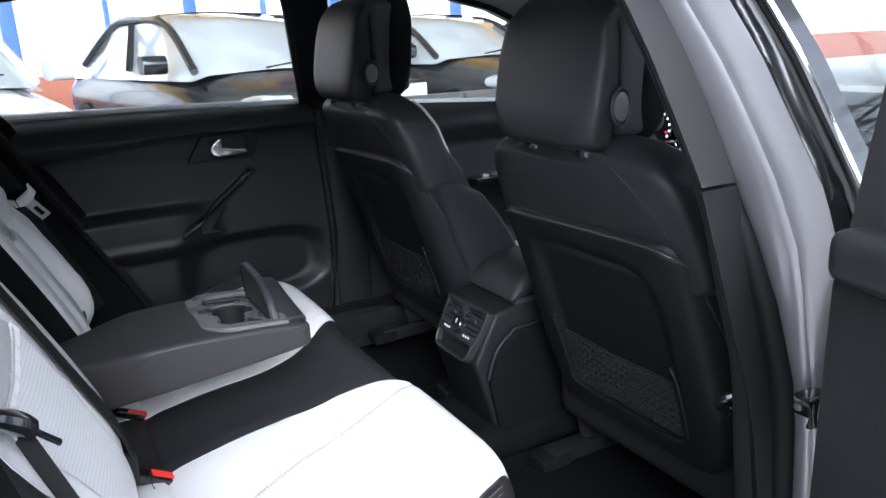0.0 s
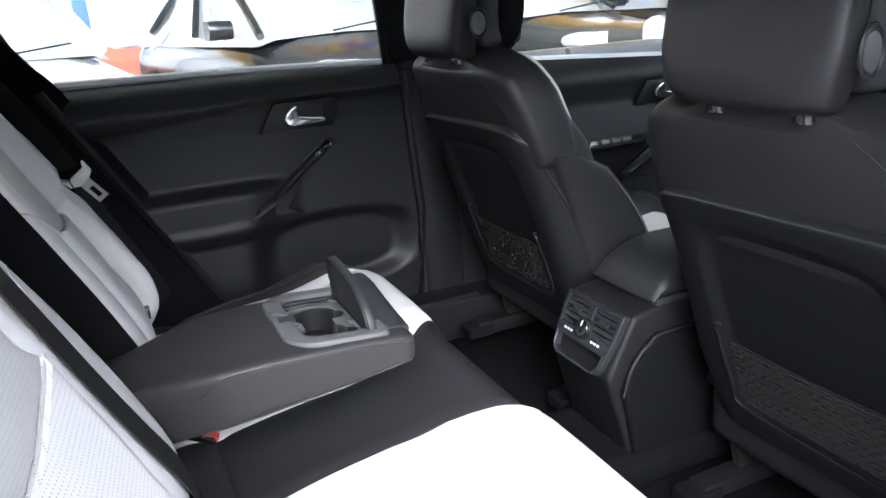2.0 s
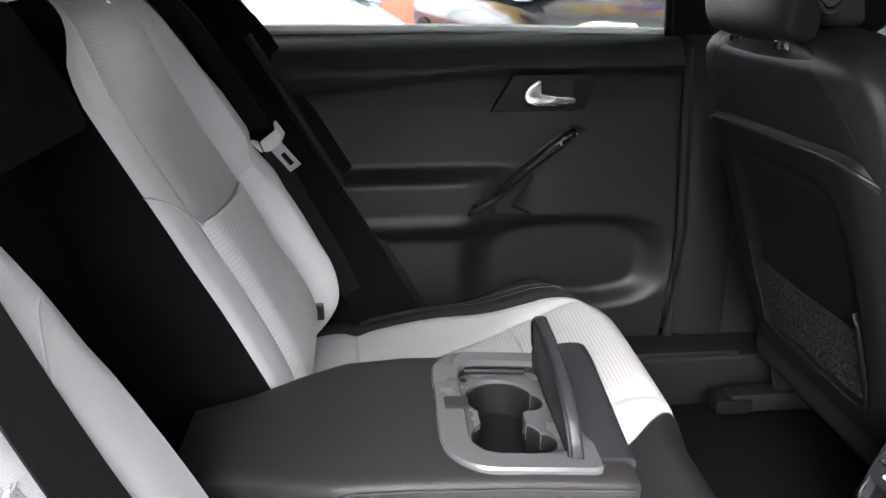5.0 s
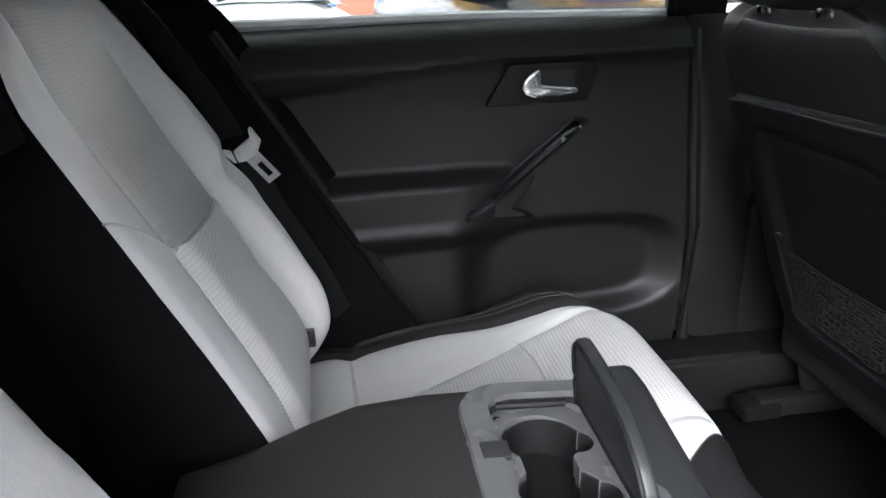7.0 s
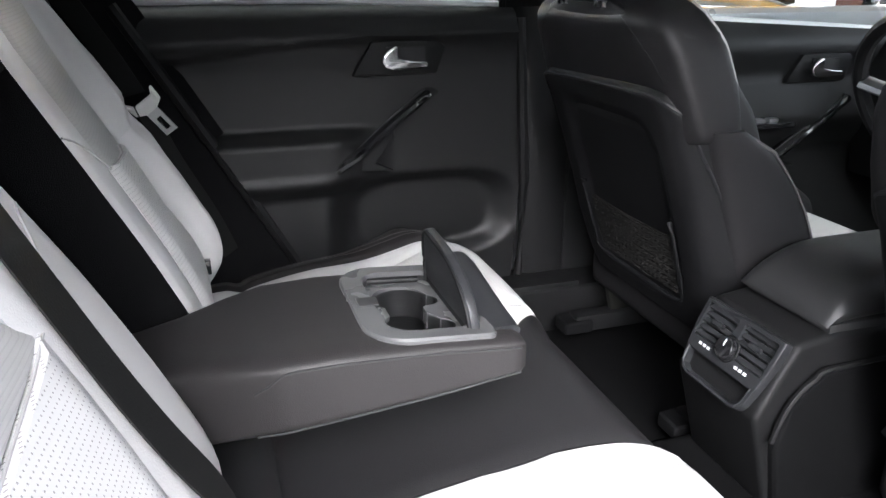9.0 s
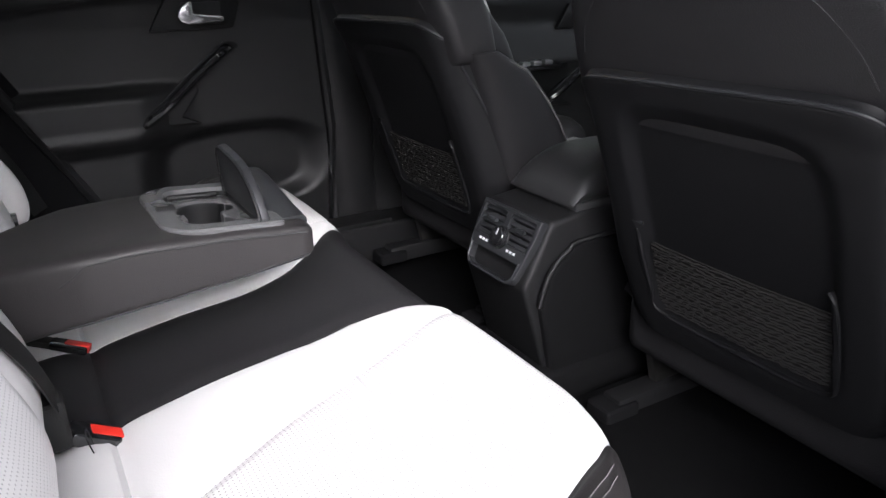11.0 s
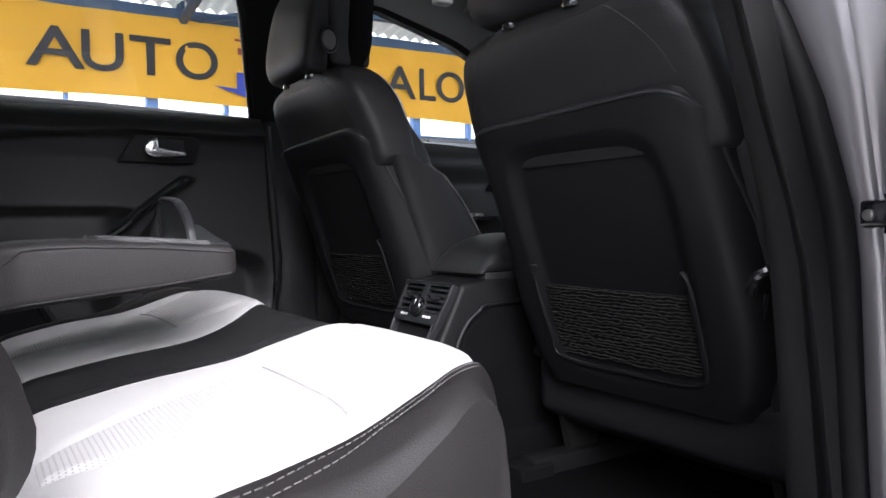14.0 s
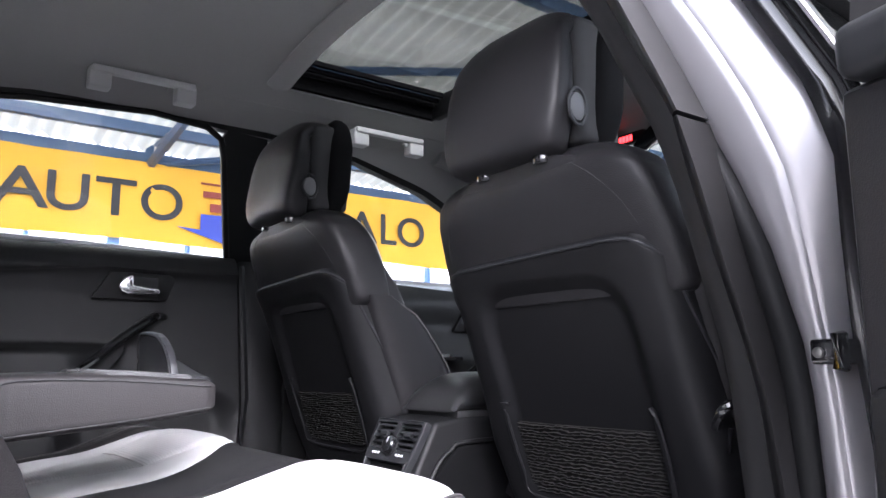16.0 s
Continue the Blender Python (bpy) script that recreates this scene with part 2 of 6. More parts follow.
def loft(rings, cap=True, closed=True, bm=None):
    """Skin a row of rings of equal length."""
    own = bmesh.new()
    rows = [[own.verts.new(p) for p in ring] for ring in rings]
    n = len(rows[0])
    for a, b in zip(rows, rows[1:]):
        for i in range(n if closed else n - 1):
            j = (i + 1) % n
            own.faces.new((a[i], a[j], b[j], b[i]))
    if cap and closed:
        own.faces.new(rows[0][::-1])
        own.faces.new(rows[-1])
    return merge(bm, own)


def sheet(f, nu, nv, thick=0.0, bm=None, face=None):
    """A surface from f(u, v), u and v in 0..1, made solid by thick; with face, the surface looks that way and thickens behind."""
    rows = [[Vector(f(i / nu, j / nv)) for i in range(nu + 1)] for j in range(nv + 1)]
    if face is None or not thick:
        own = loft(rows, closed=False)
        if thick:
            bmesh.ops.recalc_face_normals(own, faces=own.faces)
            bmesh.ops.solidify(own, geom=own.faces[:], thickness=thick)
        return merge(bm, own)
    face = Vector(face)
    behind = []
    for j in range(nv + 1):
        row = []
        for i in range(nu + 1):
            du = rows[j][min(i + 1, nu)] - rows[j][max(i - 1, 0)]
            dv = rows[min(j + 1, nv)][i] - rows[max(j - 1, 0)][i]
            n = du.cross(dv)
            n = n.normalized() if n.length > 1e-12 else face.normalized()
            if i == j == 0:
                flip = -1 if (rows[nv // 2][nu // 2 + 1] - rows[nv // 2][nu // 2]).cross(rows[nv // 2 + 1][nu // 2] - rows[nv // 2][nu // 2]).dot(face) < 0 else 1
            row.append(rows[j][i] - n * flip * abs(thick))
        behind.append(row)
    own = bmesh.new()
    top = [[own.verts.new(p) for p in r] for r in rows]
    low = [[own.verts.new(p) for p in r] for r in behind]
    for j in range(nv):
        for i in range(nu):
            own.faces.new((top[j][i], top[j][i + 1], top[j + 1][i + 1], top[j + 1][i]))
            own.faces.new((low[j][i], low[j + 1][i], low[j + 1][i + 1], low[j][i + 1]))
    for j in range(nv):
        own.faces.new((top[j][0], top[j + 1][0], low[j + 1][0], low[j][0]))
        own.faces.new((top[j][nu], low[j][nu], low[j + 1][nu], top[j + 1][nu]))
    for i in range(nu):
        own.faces.new((top[0][i], low[0][i], low[0][i + 1], top[0][i + 1]))
        own.faces.new((top[nv][i], top[nv][i + 1], low[nv][i + 1], low[nv][i]))
    return merge(bm, own)


def oval(n, power, a, b):
    """n points of a rounded rectangle of half sizes a, b."""
    out = []
    for i in range(n):
        t = 2 * math.pi * i / n
        c, s = math.cos(t), math.sin(t)
        out.append((a * math.copysign(abs(c) ** (2 / power), c), b * math.copysign(abs(s) ** (2 / power), s)))
    return out


def tube(points, radius, n=8, bm=None, flat=1.0, up=(0, 0, 1)):
    """A round (or flattened) rod along points."""
    pts = [Vector(p) for p in points]
    rings = []
    for i, p in enumerate(pts):
        d = (pts[min(i + 1, len(pts) - 1)] - pts[max(i - 1, 0)]).normalized()
        side = d.cross(Vector(up))
        if side.length < 1e-3:
            side = d.cross(Vector((1, 0, 0)))
        side.normalize()
        top = side.cross(d)
        r = radius[i] if isinstance(radius, (list, tuple)) else radius
        rings.append([p + side * (math.cos(2 * math.pi * k / n) * r) + top * (math.sin(2 * math.pi * k / n) * r * flat) for k in range(n)])
    return loft(rings, bm=bm)


def curve(points, n=24):
    """A smooth line through points."""
    p = [Vector(q) for q in points]
    out = []
    for i in range(len(p) - 1):
        a, b, c, d = p[max(i - 1, 0)], p[i], p[i + 1], p[min(i + 2, len(p) - 1)]
        k = max(2, n // (len(p) - 1))
        for j in range(k):
            t = j / k
            out.append(0.5 * ((2 * b) + (c - a) * t + (2 * a - 5 * b + 4 * c - d) * t * t + (3 * b - a - 3 * c + d) * t ** 3))
    return out + [p[-1]]


def prism(poly, axis, a, b, bevel=0.0, seg=2, bm=None):
    """A flat outline pushed from a to b along an axis; the outline's two numbers are the other two axes in order."""
    own = bmesh.new()

    def at(p, w):
        q = list(p)
        q.insert("xyz".index(axis), w)
        return own.verts.new(q)

    lo, hi = [at(p, a) for p in poly], [at(p, b) for p in poly]
    n = len(poly)
    own.faces.new(lo[::-1])
    own.faces.new(hi)
    for i in range(n):
        own.faces.new((lo[i], lo[(i + 1) % n], hi[(i + 1) % n], hi[i]))
    if bevel:
        bmesh.ops.recalc_face_normals(own, faces=own.faces)
        bmesh.ops.bevel(own, geom=own.edges[:], offset=bevel, segments=seg, profile=0.6, affect="EDGES")
    return merge(bm, own)


def disc(cx, cy, cz, r, axis, depth, n=24, bm=None, bevel=0.0):
    pts = [(math.cos(2 * math.pi * i / n) * r, math.sin(2 * math.pi * i / n) * r) for i in range(n)]
    i = "xyz".index(axis)
    c = [cx, cy, cz]
    w = c.pop(i)
    return prism([(c[0] + p, c[1] + q) for p, q in pts], axis, w - depth / 2, w + depth / 2, bevel, 2, bm)


def smooth_step(a, b, x):
    t = min(1, max(0, (x - a) / (b - a))) if a != b else float(x > a)
    return t * t * (3 - 2 * t)


def interp(x, xs, ys):
    return float(np.interp(x, xs, ys))


def cut(bm, *cutters):
    """Take solids out of a solid."""
    def temp(b):
        bmesh.ops.recalc_face_normals(b, faces=b.faces)
        me = bpy.data.meshes.new("tmp")
        b.to_mesh(me)
        b.free()
        return new("tmp", me)

    ob, tools = temp(bm), [temp(c) for c in cutters]
    for c in tools:
        k = ob.modifiers.new("cut", "BOOLEAN")
        k.operation, k.object, k.solver = "DIFFERENCE", c, "EXACT"
    bpy.context.view_layer.update()
    out = bmesh.new()
    out.from_object(ob, bpy.context.evaluated_depsgraph_get())
    for o in (ob, *tools):
        me = o.data
        bpy.data.objects.remove(o)
        bpy.data.meshes.remove(me)
    return out


YC = 0.0          # the car's middle line

# ---- the yard and the open shed round the car ----
ground = solo("ground", rbox(-300, 300, -300, 300, -0.2, 0.0, 0), CONCRETE, "pale worn concrete yard under the cars", "ground", kind="structure")


def corrugated():
    bm = bmesh.new()
    n = 360
    def f(u, v):
        x = -9 + 24 * u
        return Vector((x, 9.15 - 12.6 * v, 3.63 + 1.87 * v + 0.03 * math.sin(2 * math.pi * x / 0.19)))
    return sheet(f, n * 3, 6, 0.0, bm)


# Its unseen stretch past the car is added to cut high sky light.
roof = solo("shed_roof", corrugated(), SHEET, "weathered corrugated sheet roof over the yard", "roof", kind="structure", smooth=80)

frame_thing = thing("shed_frame", (3, 9, 0), "blue painted steel frame carrying the shed roof", "shed frame", kind="structure")
part("eaves_beam", rbox(-9, 15, 8.98, 9.16, 3.36, 3.56, 0.01), BLUE_STEEL, frame_thing)
for px, w in ((-2.7, 0.10), (-1.7, 0.08), (-0.74, 0.17), (0.33, 0.06), (1.33, 0.15), (2.29, 0.06), (3.3, 0.15), (4.3, 0.06), (5.29, 0.14), (6.3, 0.06), (7.3, 0.15), (9.3, 0.15)):
    part("post", rbox(px - w / 2, px + w / 2, 8.99, 9.12, 0, 3.36, 0.008), BLUE_POST, frame_thing)
part("bottom_rail", rbox(-9, 15, 9.0, 9.1, 2.02, 2.10, 0.008), BLUE_STEEL, frame_thing)
for y in (8.3, 6.1, 3.9, 1.7, -0.5, -2.7):
    z = 3.63 + 0.1484 * (9.15 - y)
    part("purlin", rbox(-9, 15, y - 0.06, y + 0.06, z - 0.17, z - 0.03, 0.01), BLUE_STEEL, frame_thing)
for x in (-5.2, 1.72, 8.4):
    bm = tube([(x, 9.05, 3.56), (x, 9.05, 3.68)], 0.06, 6)
    bm = tube([(x, 8.9, 3.40), (x, -3.2, 5.0)], 0.07, 6, bm)
    for y in (7.6, 5.8, 4.0, 2.2, 0.4, -1.4):
        zb, zt = 3.40 + 0.1322 * (8.9 - y), 3.57 + 0.1484 * (9.15 - y)
        bm = tube([(x, y, zb), (x, y - 1.0, zt + 0.1)], 0.035, 6, bm)
        bm = tube([(x, y, zb), (x, y + 1.1, zt - 0.2)], 0.035, 6, bm)
    part("truss", bm, BLUE_STEEL, frame_thing)
    part("brace", tube([(x + 0.1, 9.0, 3.42), (x + 2.6, 7.9, 3.75)], 0.05, 6), BLUE_STEEL, frame_thing)
    part("brace", tube([(x, 6.5, 3.9), (x + 6.4, 3.6, 4.35)], 0.05, 6), BLUE_STEEL, frame_thing)

wall = thing("boundary_wall", (3, 13.5, 0), "white rendered wall behind the parked cars", "wall", kind="structure")
part("wall_face", rbox(-30, 34, 13.5, 13.7, 0.75, 5.5, 0.02), WHITE_WALL, wall)
part("plinth", rbox(-30, 34, 13.44, 13.7, 0, 0.75, 0.02), BRICK, wall, "low red brick plinth")

# Out of view: added to bound and bounce light from the open side.
light_wall = thing("light_wall", (-3, -9.1, 0), "unseen grey wall added to shape the side light", "wall", kind="structure")
part("wall_face", rbox(-18, 12, -9.2, -9.0, 0, 3.0, 0.02), GREY_WALL, light_wall)

# banner with its print
banner = thing("banner", (3, 8.9, 2.1), "orange cloth advertising banner tied under the shed beam", "banner")


def cloth(u, v):
    x = -5 + 14.2 * u
    sag = 0.02 * math.sin(x * 3.1) + 0.012 * math.sin(x * 7.7 + v * 5) + 0.01 * math.sin(x * 2.2 - v * 9)
    return Vector((x, 8.92 + sag, 2.34 + 1.06 * v + 0.015 * math.sin(x * 1.7) * (1 - v)))


part("cloth", sheet(cloth, 160, 14, 0.004), ORANGE, banner, smooth=80)


def letters(text, x, z, size, width, mat, y=8.885):
    cu = bpy.data.curves.new("print", "FONT")
    cu.body, cu.size, cu.extrude, cu.offset = text, size, 0.002, 0.012 * size
    ob = new("print", cu)
    bpy.context.view_layer.update()
    bm = bmesh.new()
    bm.from_mesh(ob.evaluated_get(bpy.context.evaluated_depsgraph_get()).to_mesh())
    bpy.data.objects.remove(ob)
    xs, ys = [v.co.x for v in bm.verts], [v.co.y for v in bm.verts]
    sx, sz = width / (max(xs) - min(xs)), size / (max(ys) - min(ys))
    x0, y0 = min(xs), min(ys)
    for v in bm.verts:
        v.co = Vector((x + (v.co.x - x0) * sx, y - v.co.z, z + (v.co.y - y0) * sz))
    return part("lettering", bm, mat, banner, smooth=0)


for ch, x, w in (("A", -0.10, 0.64), ("U", 0.50, 0.48), ("T", 1.05, 0.50), ("O", 1.61, 0.54)):
    letters(ch, x, 2.635, 0.49, w, INK)
letters("A", 4.66, 2.635, 0.49, 0.56, INK)
letters("L", 5.28, 2.635, 0.49, 0.30, INK)
letters("O", 5.60, 2.635, 0.49, 0.52, INK)
part("stripe", rbox(2.38, 3.6, 8.878, 8.884, 3.20, 3.23, 0), RED_INK, banner)
part("print_bar", rbox(2.42, 3.0, 8.878, 8.884, 3.02, 3.11, 0), RED_INK, banner)
part("print_bar", rbox(2.52, 3.0, 8.870, 8.875, 2.82, 2.94, 0), RED_INK, banner)
part("arrow", prism([(2.08, 2.58), (2.40, 2.56), (2.40, 2.78), (3.4, 2.80), (3.4, 2.34), (2.85, 2.36)], "y", 8.876, 8.882), BLUE_INK, banner)


# ---- parked cars ----
def parked_car(x, y, turn, paint, label, high=1.40, dark=True):
    """A car whose nose points along -y from its middle."""
    ob = thing("parked_car", (0, 0, 0), label, "car", "parked cars in the yard")
    L, W = 4.3, 1.78
    st = [0, 0.03, 0.12, 0.3, 0.42, 0.62, 0.8, 0.93, 1.0]
    top = [0.52, 0.68, 0.80, 0.93, 0.97, 0.99, 1.02, 1.0, 0.85]
    wid = [0.60, 0.78, 0.86, 0.89, 0.89, 0.89, 0.88, 0.84, 0.72]
    rings = []
    for i in range(41):
        s = i / 40
        h, w = interp(s, st, top), interp(s, st, wid)
        lo = 0.30 if 0.12 < s < 0.9 else 0.34
        ring = []
        for k in range(24):
            a = 2 * math.pi * k / 24
            c, q = math.cos(a), math.sin(a)
            px = w * math.copysign(abs(c) ** 0.55, c)
            pz = (lo + h) / 2 + (h - lo) / 2 * math.copysign(abs(q) ** 0.6, q)
            pz -= 0.05 * (abs(px) / w) ** 4 * (q > 0)
            ring.append(Vector((px, -L / 2 + L * s, pz)))
        rings.append(ring)
    part("body", loft(rings), paint, ob)
    sg, zg = [0.27, 0.42, 0.52, 0.66, 0.78, 0.94], [0.90, high - 0.08, high, high - 0.01, high - 0.08, 0.98]
    wg = [0.72, 0.62, 0.60, 0.60, 0.58, 0.62]
    cab, roof_rows = [], []
    for i in range(25):
        s = 0.27 + 0.67 * i / 24
        h, w = interp(s, sg, zg), interp(s, sg, wg)
        cab.append([Vector((px, -L / 2 + L * s, pz)) for px, pz in ((-0.80, 0.86), (-w - 0.03, max(0.87, h - 0.07)), (-w + 0.08, h), (0, h + 0.02), (w - 0.08, h), (w + 0.03, max(0.87, h - 0.07)), (0.80, 0.86))])
    part("windows", loft(cab, cap=False, closed=False), GLARE_PANE, ob, "glass with pale painted sky glare")
    top_rows = [[p + Vector((0, 0, 0.006)) for p in r[1:6]] for r in cab[9:19]]
    part("roof", loft(top_rows, closed=False), paint, ob)
    for sgn in (-1, 1):
        rail = [(sgn * 0.73, -L / 2 + L * 0.285, 0.93), (sgn * 0.645, -L / 2 + L * 0.42, high - 0.12), (sgn * 0.62, -L / 2 + L * 0.54, high - 0.04), (sgn * 0.61, -L / 2 + L * 0.72, high - 0.06), (sgn * 0.66, -L / 2 + L * 0.92, 1.0)]
        part("roof_rail", tube(curve(rail, 24), 0.035, 8), paint, ob)
        part("pillar", tube([(sgn * 0.80, 0.25, 0.95), (sgn * 0.645, 0.42, high - 0.08)], 0.035, 6), GLOSS, ob)
        m = loft([[Vector((sgn * (0.88 + 0.20 * t), -L / 2 + L * 0.33 + 0.1 * q * (1 - 0.4 * t * t), 1.0 + 0.075 * r)) for q, r in oval(14, 3, 1, 1)] for t in (0.1, 0.4, 0.75, 0.95, 1.0)])
        part("door_mirror", m, paint, ob)
        part("headlamp", loft([[Vector((sgn * (0.66 + 0.17 * q), -L / 2 + 0.18 - d + 0.12 * q * q, 0.70 + 0.07 * r)) for q, r in oval(16, 2.6, 1, 1)] for d in (-0.1, 0.10, 0.125)]), LAMP_GLASS, ob, "clear headlamp")
        for s in (0.19, 0.80):
            wheel = part("wheel", disc(sgn * 0.80, -L / 2 + L * s, 0.32, 0.32, "x", 0.21, 28, None, 0.02), RUBBER, ob)
            part("rim", disc(sgn * 0.90, -L / 2 + L * s, 0.32, 0.21, "x", 0.03, 20, None, 0.005), SATIN, wheel)
    part("grille", rbox(-0.45, 0.45, -L / 2 - 0.015, -L / 2 + 0.08, 0.46, 0.60, 0.02), GLOSS, ob)
    part("number_plate", rbox(-0.26, 0.26, -L / 2 - 0.03, -L / 2 - 0.012, 0.36, 0.46, 0.004), ICON, ob, "plain white plate")
    bm = tube([(-0.1, -L / 2 + L * 0.275, 0.93), (0.55, -L / 2 + L * 0.30, 0.99)], 0.012, 6)
    part("wiper", bm, GLOSS, ob)
    ob.location = (x, y, 0)
    ob.rotation_euler = (0, 0, radians(turn))
    return ob


parked_car(0.98, 6.15, 14, BLACK_CAR, "shiny black hatchback parked nose towards the row", 1.42)
parked_car(3.55, 6.6, 10, GREY_CAR, "shiny dark grey car parked beside the black one", 1.36)
parked_car(-1.65, 5.6, 20, WHITE_CAR, "white car parked at the end of the row", 1.46)
parked_car(6.3, 6.8, 8, BLACK_CAR, "black car parked further along the row", 1.42)

# bare tree by the yard's edge, ahead of the car on its open side
tree = thing("bare_tree", (7.5, -3.9, 0), "leafless tree with crossing thin branches", "tree")
rnd = random.Random(4)
bm = tube([(7.5, -3.9, 0), (7.5, -3.95, 1.2), (7.6, -3.9, 2.6), (7.55, -4.0, 4.2)], [0.13, 0.11, 0.08, 0.04], 8)
part("trunk", bm, BARK, tree)
bm = None
for k in range(90):
    z0 = rnd.uniform(0.9, 4.0)
    a = rnd.uniform(0, 2 * math.pi)
    l = rnd.uniform(0.7, 1.9)
    p0 = Vector((7.52, -3.93, z0))
    p1 = p0 + Vector((math.cos(a) * l * 0.5, math.sin(a) * l * 0.5, rnd.uniform(0.0, 0.5)))
    p2 = p0 + Vector((math.cos(a + 0.3) * l, math.sin(a + 0.3) * l, rnd.uniform(-0.1, 0.9)))
    r = rnd.uniform(0.012, 0.03)
    bm = tube([p0, p1, p2], [r, r * 0.7, r * 0.3], 5, bm)
part("branches", bm, BARK, tree)

# ---- the car's shell ----


def side(x, z, sgn, out=0.0):
    """A point of the leaning window plane on the left (1) or right (-1)."""
    t = interp(z, [0.2, 0.96, 1.27, 1.4], [0.775, 0.775, 0.605, 0.53])
    return Vector((x, YC + sgn * (t + out), z))


def side_panel(outline, sgn, thick=0.03, bm=None):
    own = bmesh.new()
    inner = [own.verts.new(side(x, z, sgn)) for x, z in outline]
    outer = [own.verts.new(side(x, z, sgn, thick)) for x, z in outline]
    n = len(outline)
    own.faces.new(inner)
    own.faces.new(outer[::-1])
    for i in range(n):
        own.faces.new((inner[i], inner[(i + 1) % n], outer[(i + 1) % n], outer[i]))
    return merge(bm, own)


def roof_z(x, y):
    t = abs(y - YC)
    drop = 0.0 if -0.6 < x < 0.45 else (0.28 * (x - 0.45) ** 1.5 if x > 0.45 else 0.25 * (-0.6 - x) ** 1.5)
    return 1.378 - 0.095 * (t / 0.58) ** 2.4 - drop


def headliner():
    bm = bmesh.new()
    xs = [-1.5, -1.3, -1.1, -0.95, -0.8, -0.65, -0.5, -0.4, -0.3, -0.2, -0.13, -0.085, 0.02, 0.12, 0.23, 0.345, 0.39, 0.46, 0.55, 0.65, 0.78, 0.9]
    ys = [YC + v for v in (-0.60, -0.57, -0.53, -0.49, -0.43, -0.3, -0.15, 0, 0.15, 0.3, 0.43, 0.49, 0.53, 0.57, 0.60)]
    grid = [[bm.verts.new((x, y, roof_z(x, y))) for y in ys] for x in xs]
    for i in range(len(xs) - 1):
        for j in range(len(ys) - 1):
            if -0.09 <= xs[i] < 0.34 and -0.44 <= ys[j] - YC < 0.42:
                continue
            bm.faces.new((grid[i][j], grid[i + 1][j], grid[i + 1][j + 1], grid[i][j + 1]))
    bmesh.ops.recalc_face_normals(bm, faces=bm.faces)
    bmesh.ops.solidify(bm, geom=bm.faces[:], thickness=-0.02)
    return bm


ceiling = solo("ceiling", headliner(), HEADLINER, "pale grey cloth headliner with a sunroof opening", "ceiling", kind="structure", smooth=60)

solo("roof_panel", sheet(lambda u, v: Vector((-1.5 + 1.41 * u, YC - 0.6 + 1.2 * v, roof_z(-1.5 + 1.41 * u, YC - 0.6 + 1.2 * v) + 0.035)), 12, 12, 0.004), PAINT, "silver grey painted roof panel above the headliner", "roof panel", kind="structure")
solo("roof_panel_front", sheet(lambda u, v: Vector((0.36 + 0.5 * u, YC - 0.6 + 1.2 * v, roof_z(0.36 + 0.5 * u, YC - 0.6 + 1.2 * v) + 0.035)), 8, 12, 0.004), PAINT, "silver grey painted roof panel ahead of the sunroof", "roof panel", kind="structure")
for sgn in (-1, 1):
    bm = sheet(lambda u, v: Vector((-0.10 + 0.47 * u, YC + sgn * (0.45 + 0.16 * v), roof_z(0, YC + 0.45 + 0.16 * v) + 0.035)), 6, 4, 0.004)
    solo("roof_panel_side", bm, PAINT, "silver grey painted roof edge beside the sunroof", "roof panel", kind="structure")

sunroof = thing("sunroof", (0.13, YC, 1.34), "sunroof with black frame, glass pane and pale sun blind", "sunroof")
z0 = 1.345
bm = sheet(lambda u, v: Vector((-0.092, YC - 0.44 + 0.88 * u, roof_z(-0.09, YC - 0.44 + 0.88 * u) - 0.003 + (z0 + 0.05 - roof_z(-0.09, YC - 0.44 + 0.88 * u)) * v)), 24, 2, 0.012, None, (1, 0, 0))
part("rear_rail", bm, HEADLINER, sunroof)
part("front_rail", rbox(0.338, 0.36, YC - 0.44, YC + 0.44, z0 - 0.01, z0 + 0.05, 0.004), PLASTIC, sunroof)
for sgn in (-1, 1):
    part("side_rail", rbox(-0.08, 0.34, YC + sgn * 0.43 - 0.012, YC + sgn * 0.43 + 0.012, z0 - 0.008, z0 + 0.05, 0.004), BLACK_CLOTH, sunroof)
    for k in range(3):
        part("guide_rail", rbox(-0.075, 0.335, YC + sgn * (0.408 - 0.022 * k) - 0.006, YC + sgn * (0.408 - 0.022 * k) + 0.006, z0 + 0.018 + 0.008 * k, z0 + 0.03 + 0.008 * k, 0.003), BLACK_CLOTH, sunroof)
pane = part("pane", rbox(-0.10, 0.36, YC - 0.45, YC + 0.45, z0 + 0.052, z0 + 0.057, 0), SMOKE, sunroof)
part("sun_blind", tube([(-0.084, YC + 0.425 * k / 12, roof_z(-0.084, YC + 0.425 * k / 12) - 0.001) for k in range(-12, 13)], 0.004, 8), HEADLINER, sunroof, "pale grey cloth blind edge")
part("sun_blind", sheet(lambda u, v: Vector((-0.132 + 0.052 * u, YC - 0.415 + 0.83 * v, roof_z(-0.08, YC - 0.415 + 0.83 * v) - 0.0015 - 0.008 * math.sin(math.pi * u))), 8, 24, 0.008), HEADLINER, sunroof, "pale grey cloth blind rolled open")
part("blind_pull", rbox(-0.114, -0.098, YC - 0.06, YC + 0.06, 1.364, 1.370, 0.002), HANDLE, sunroof)

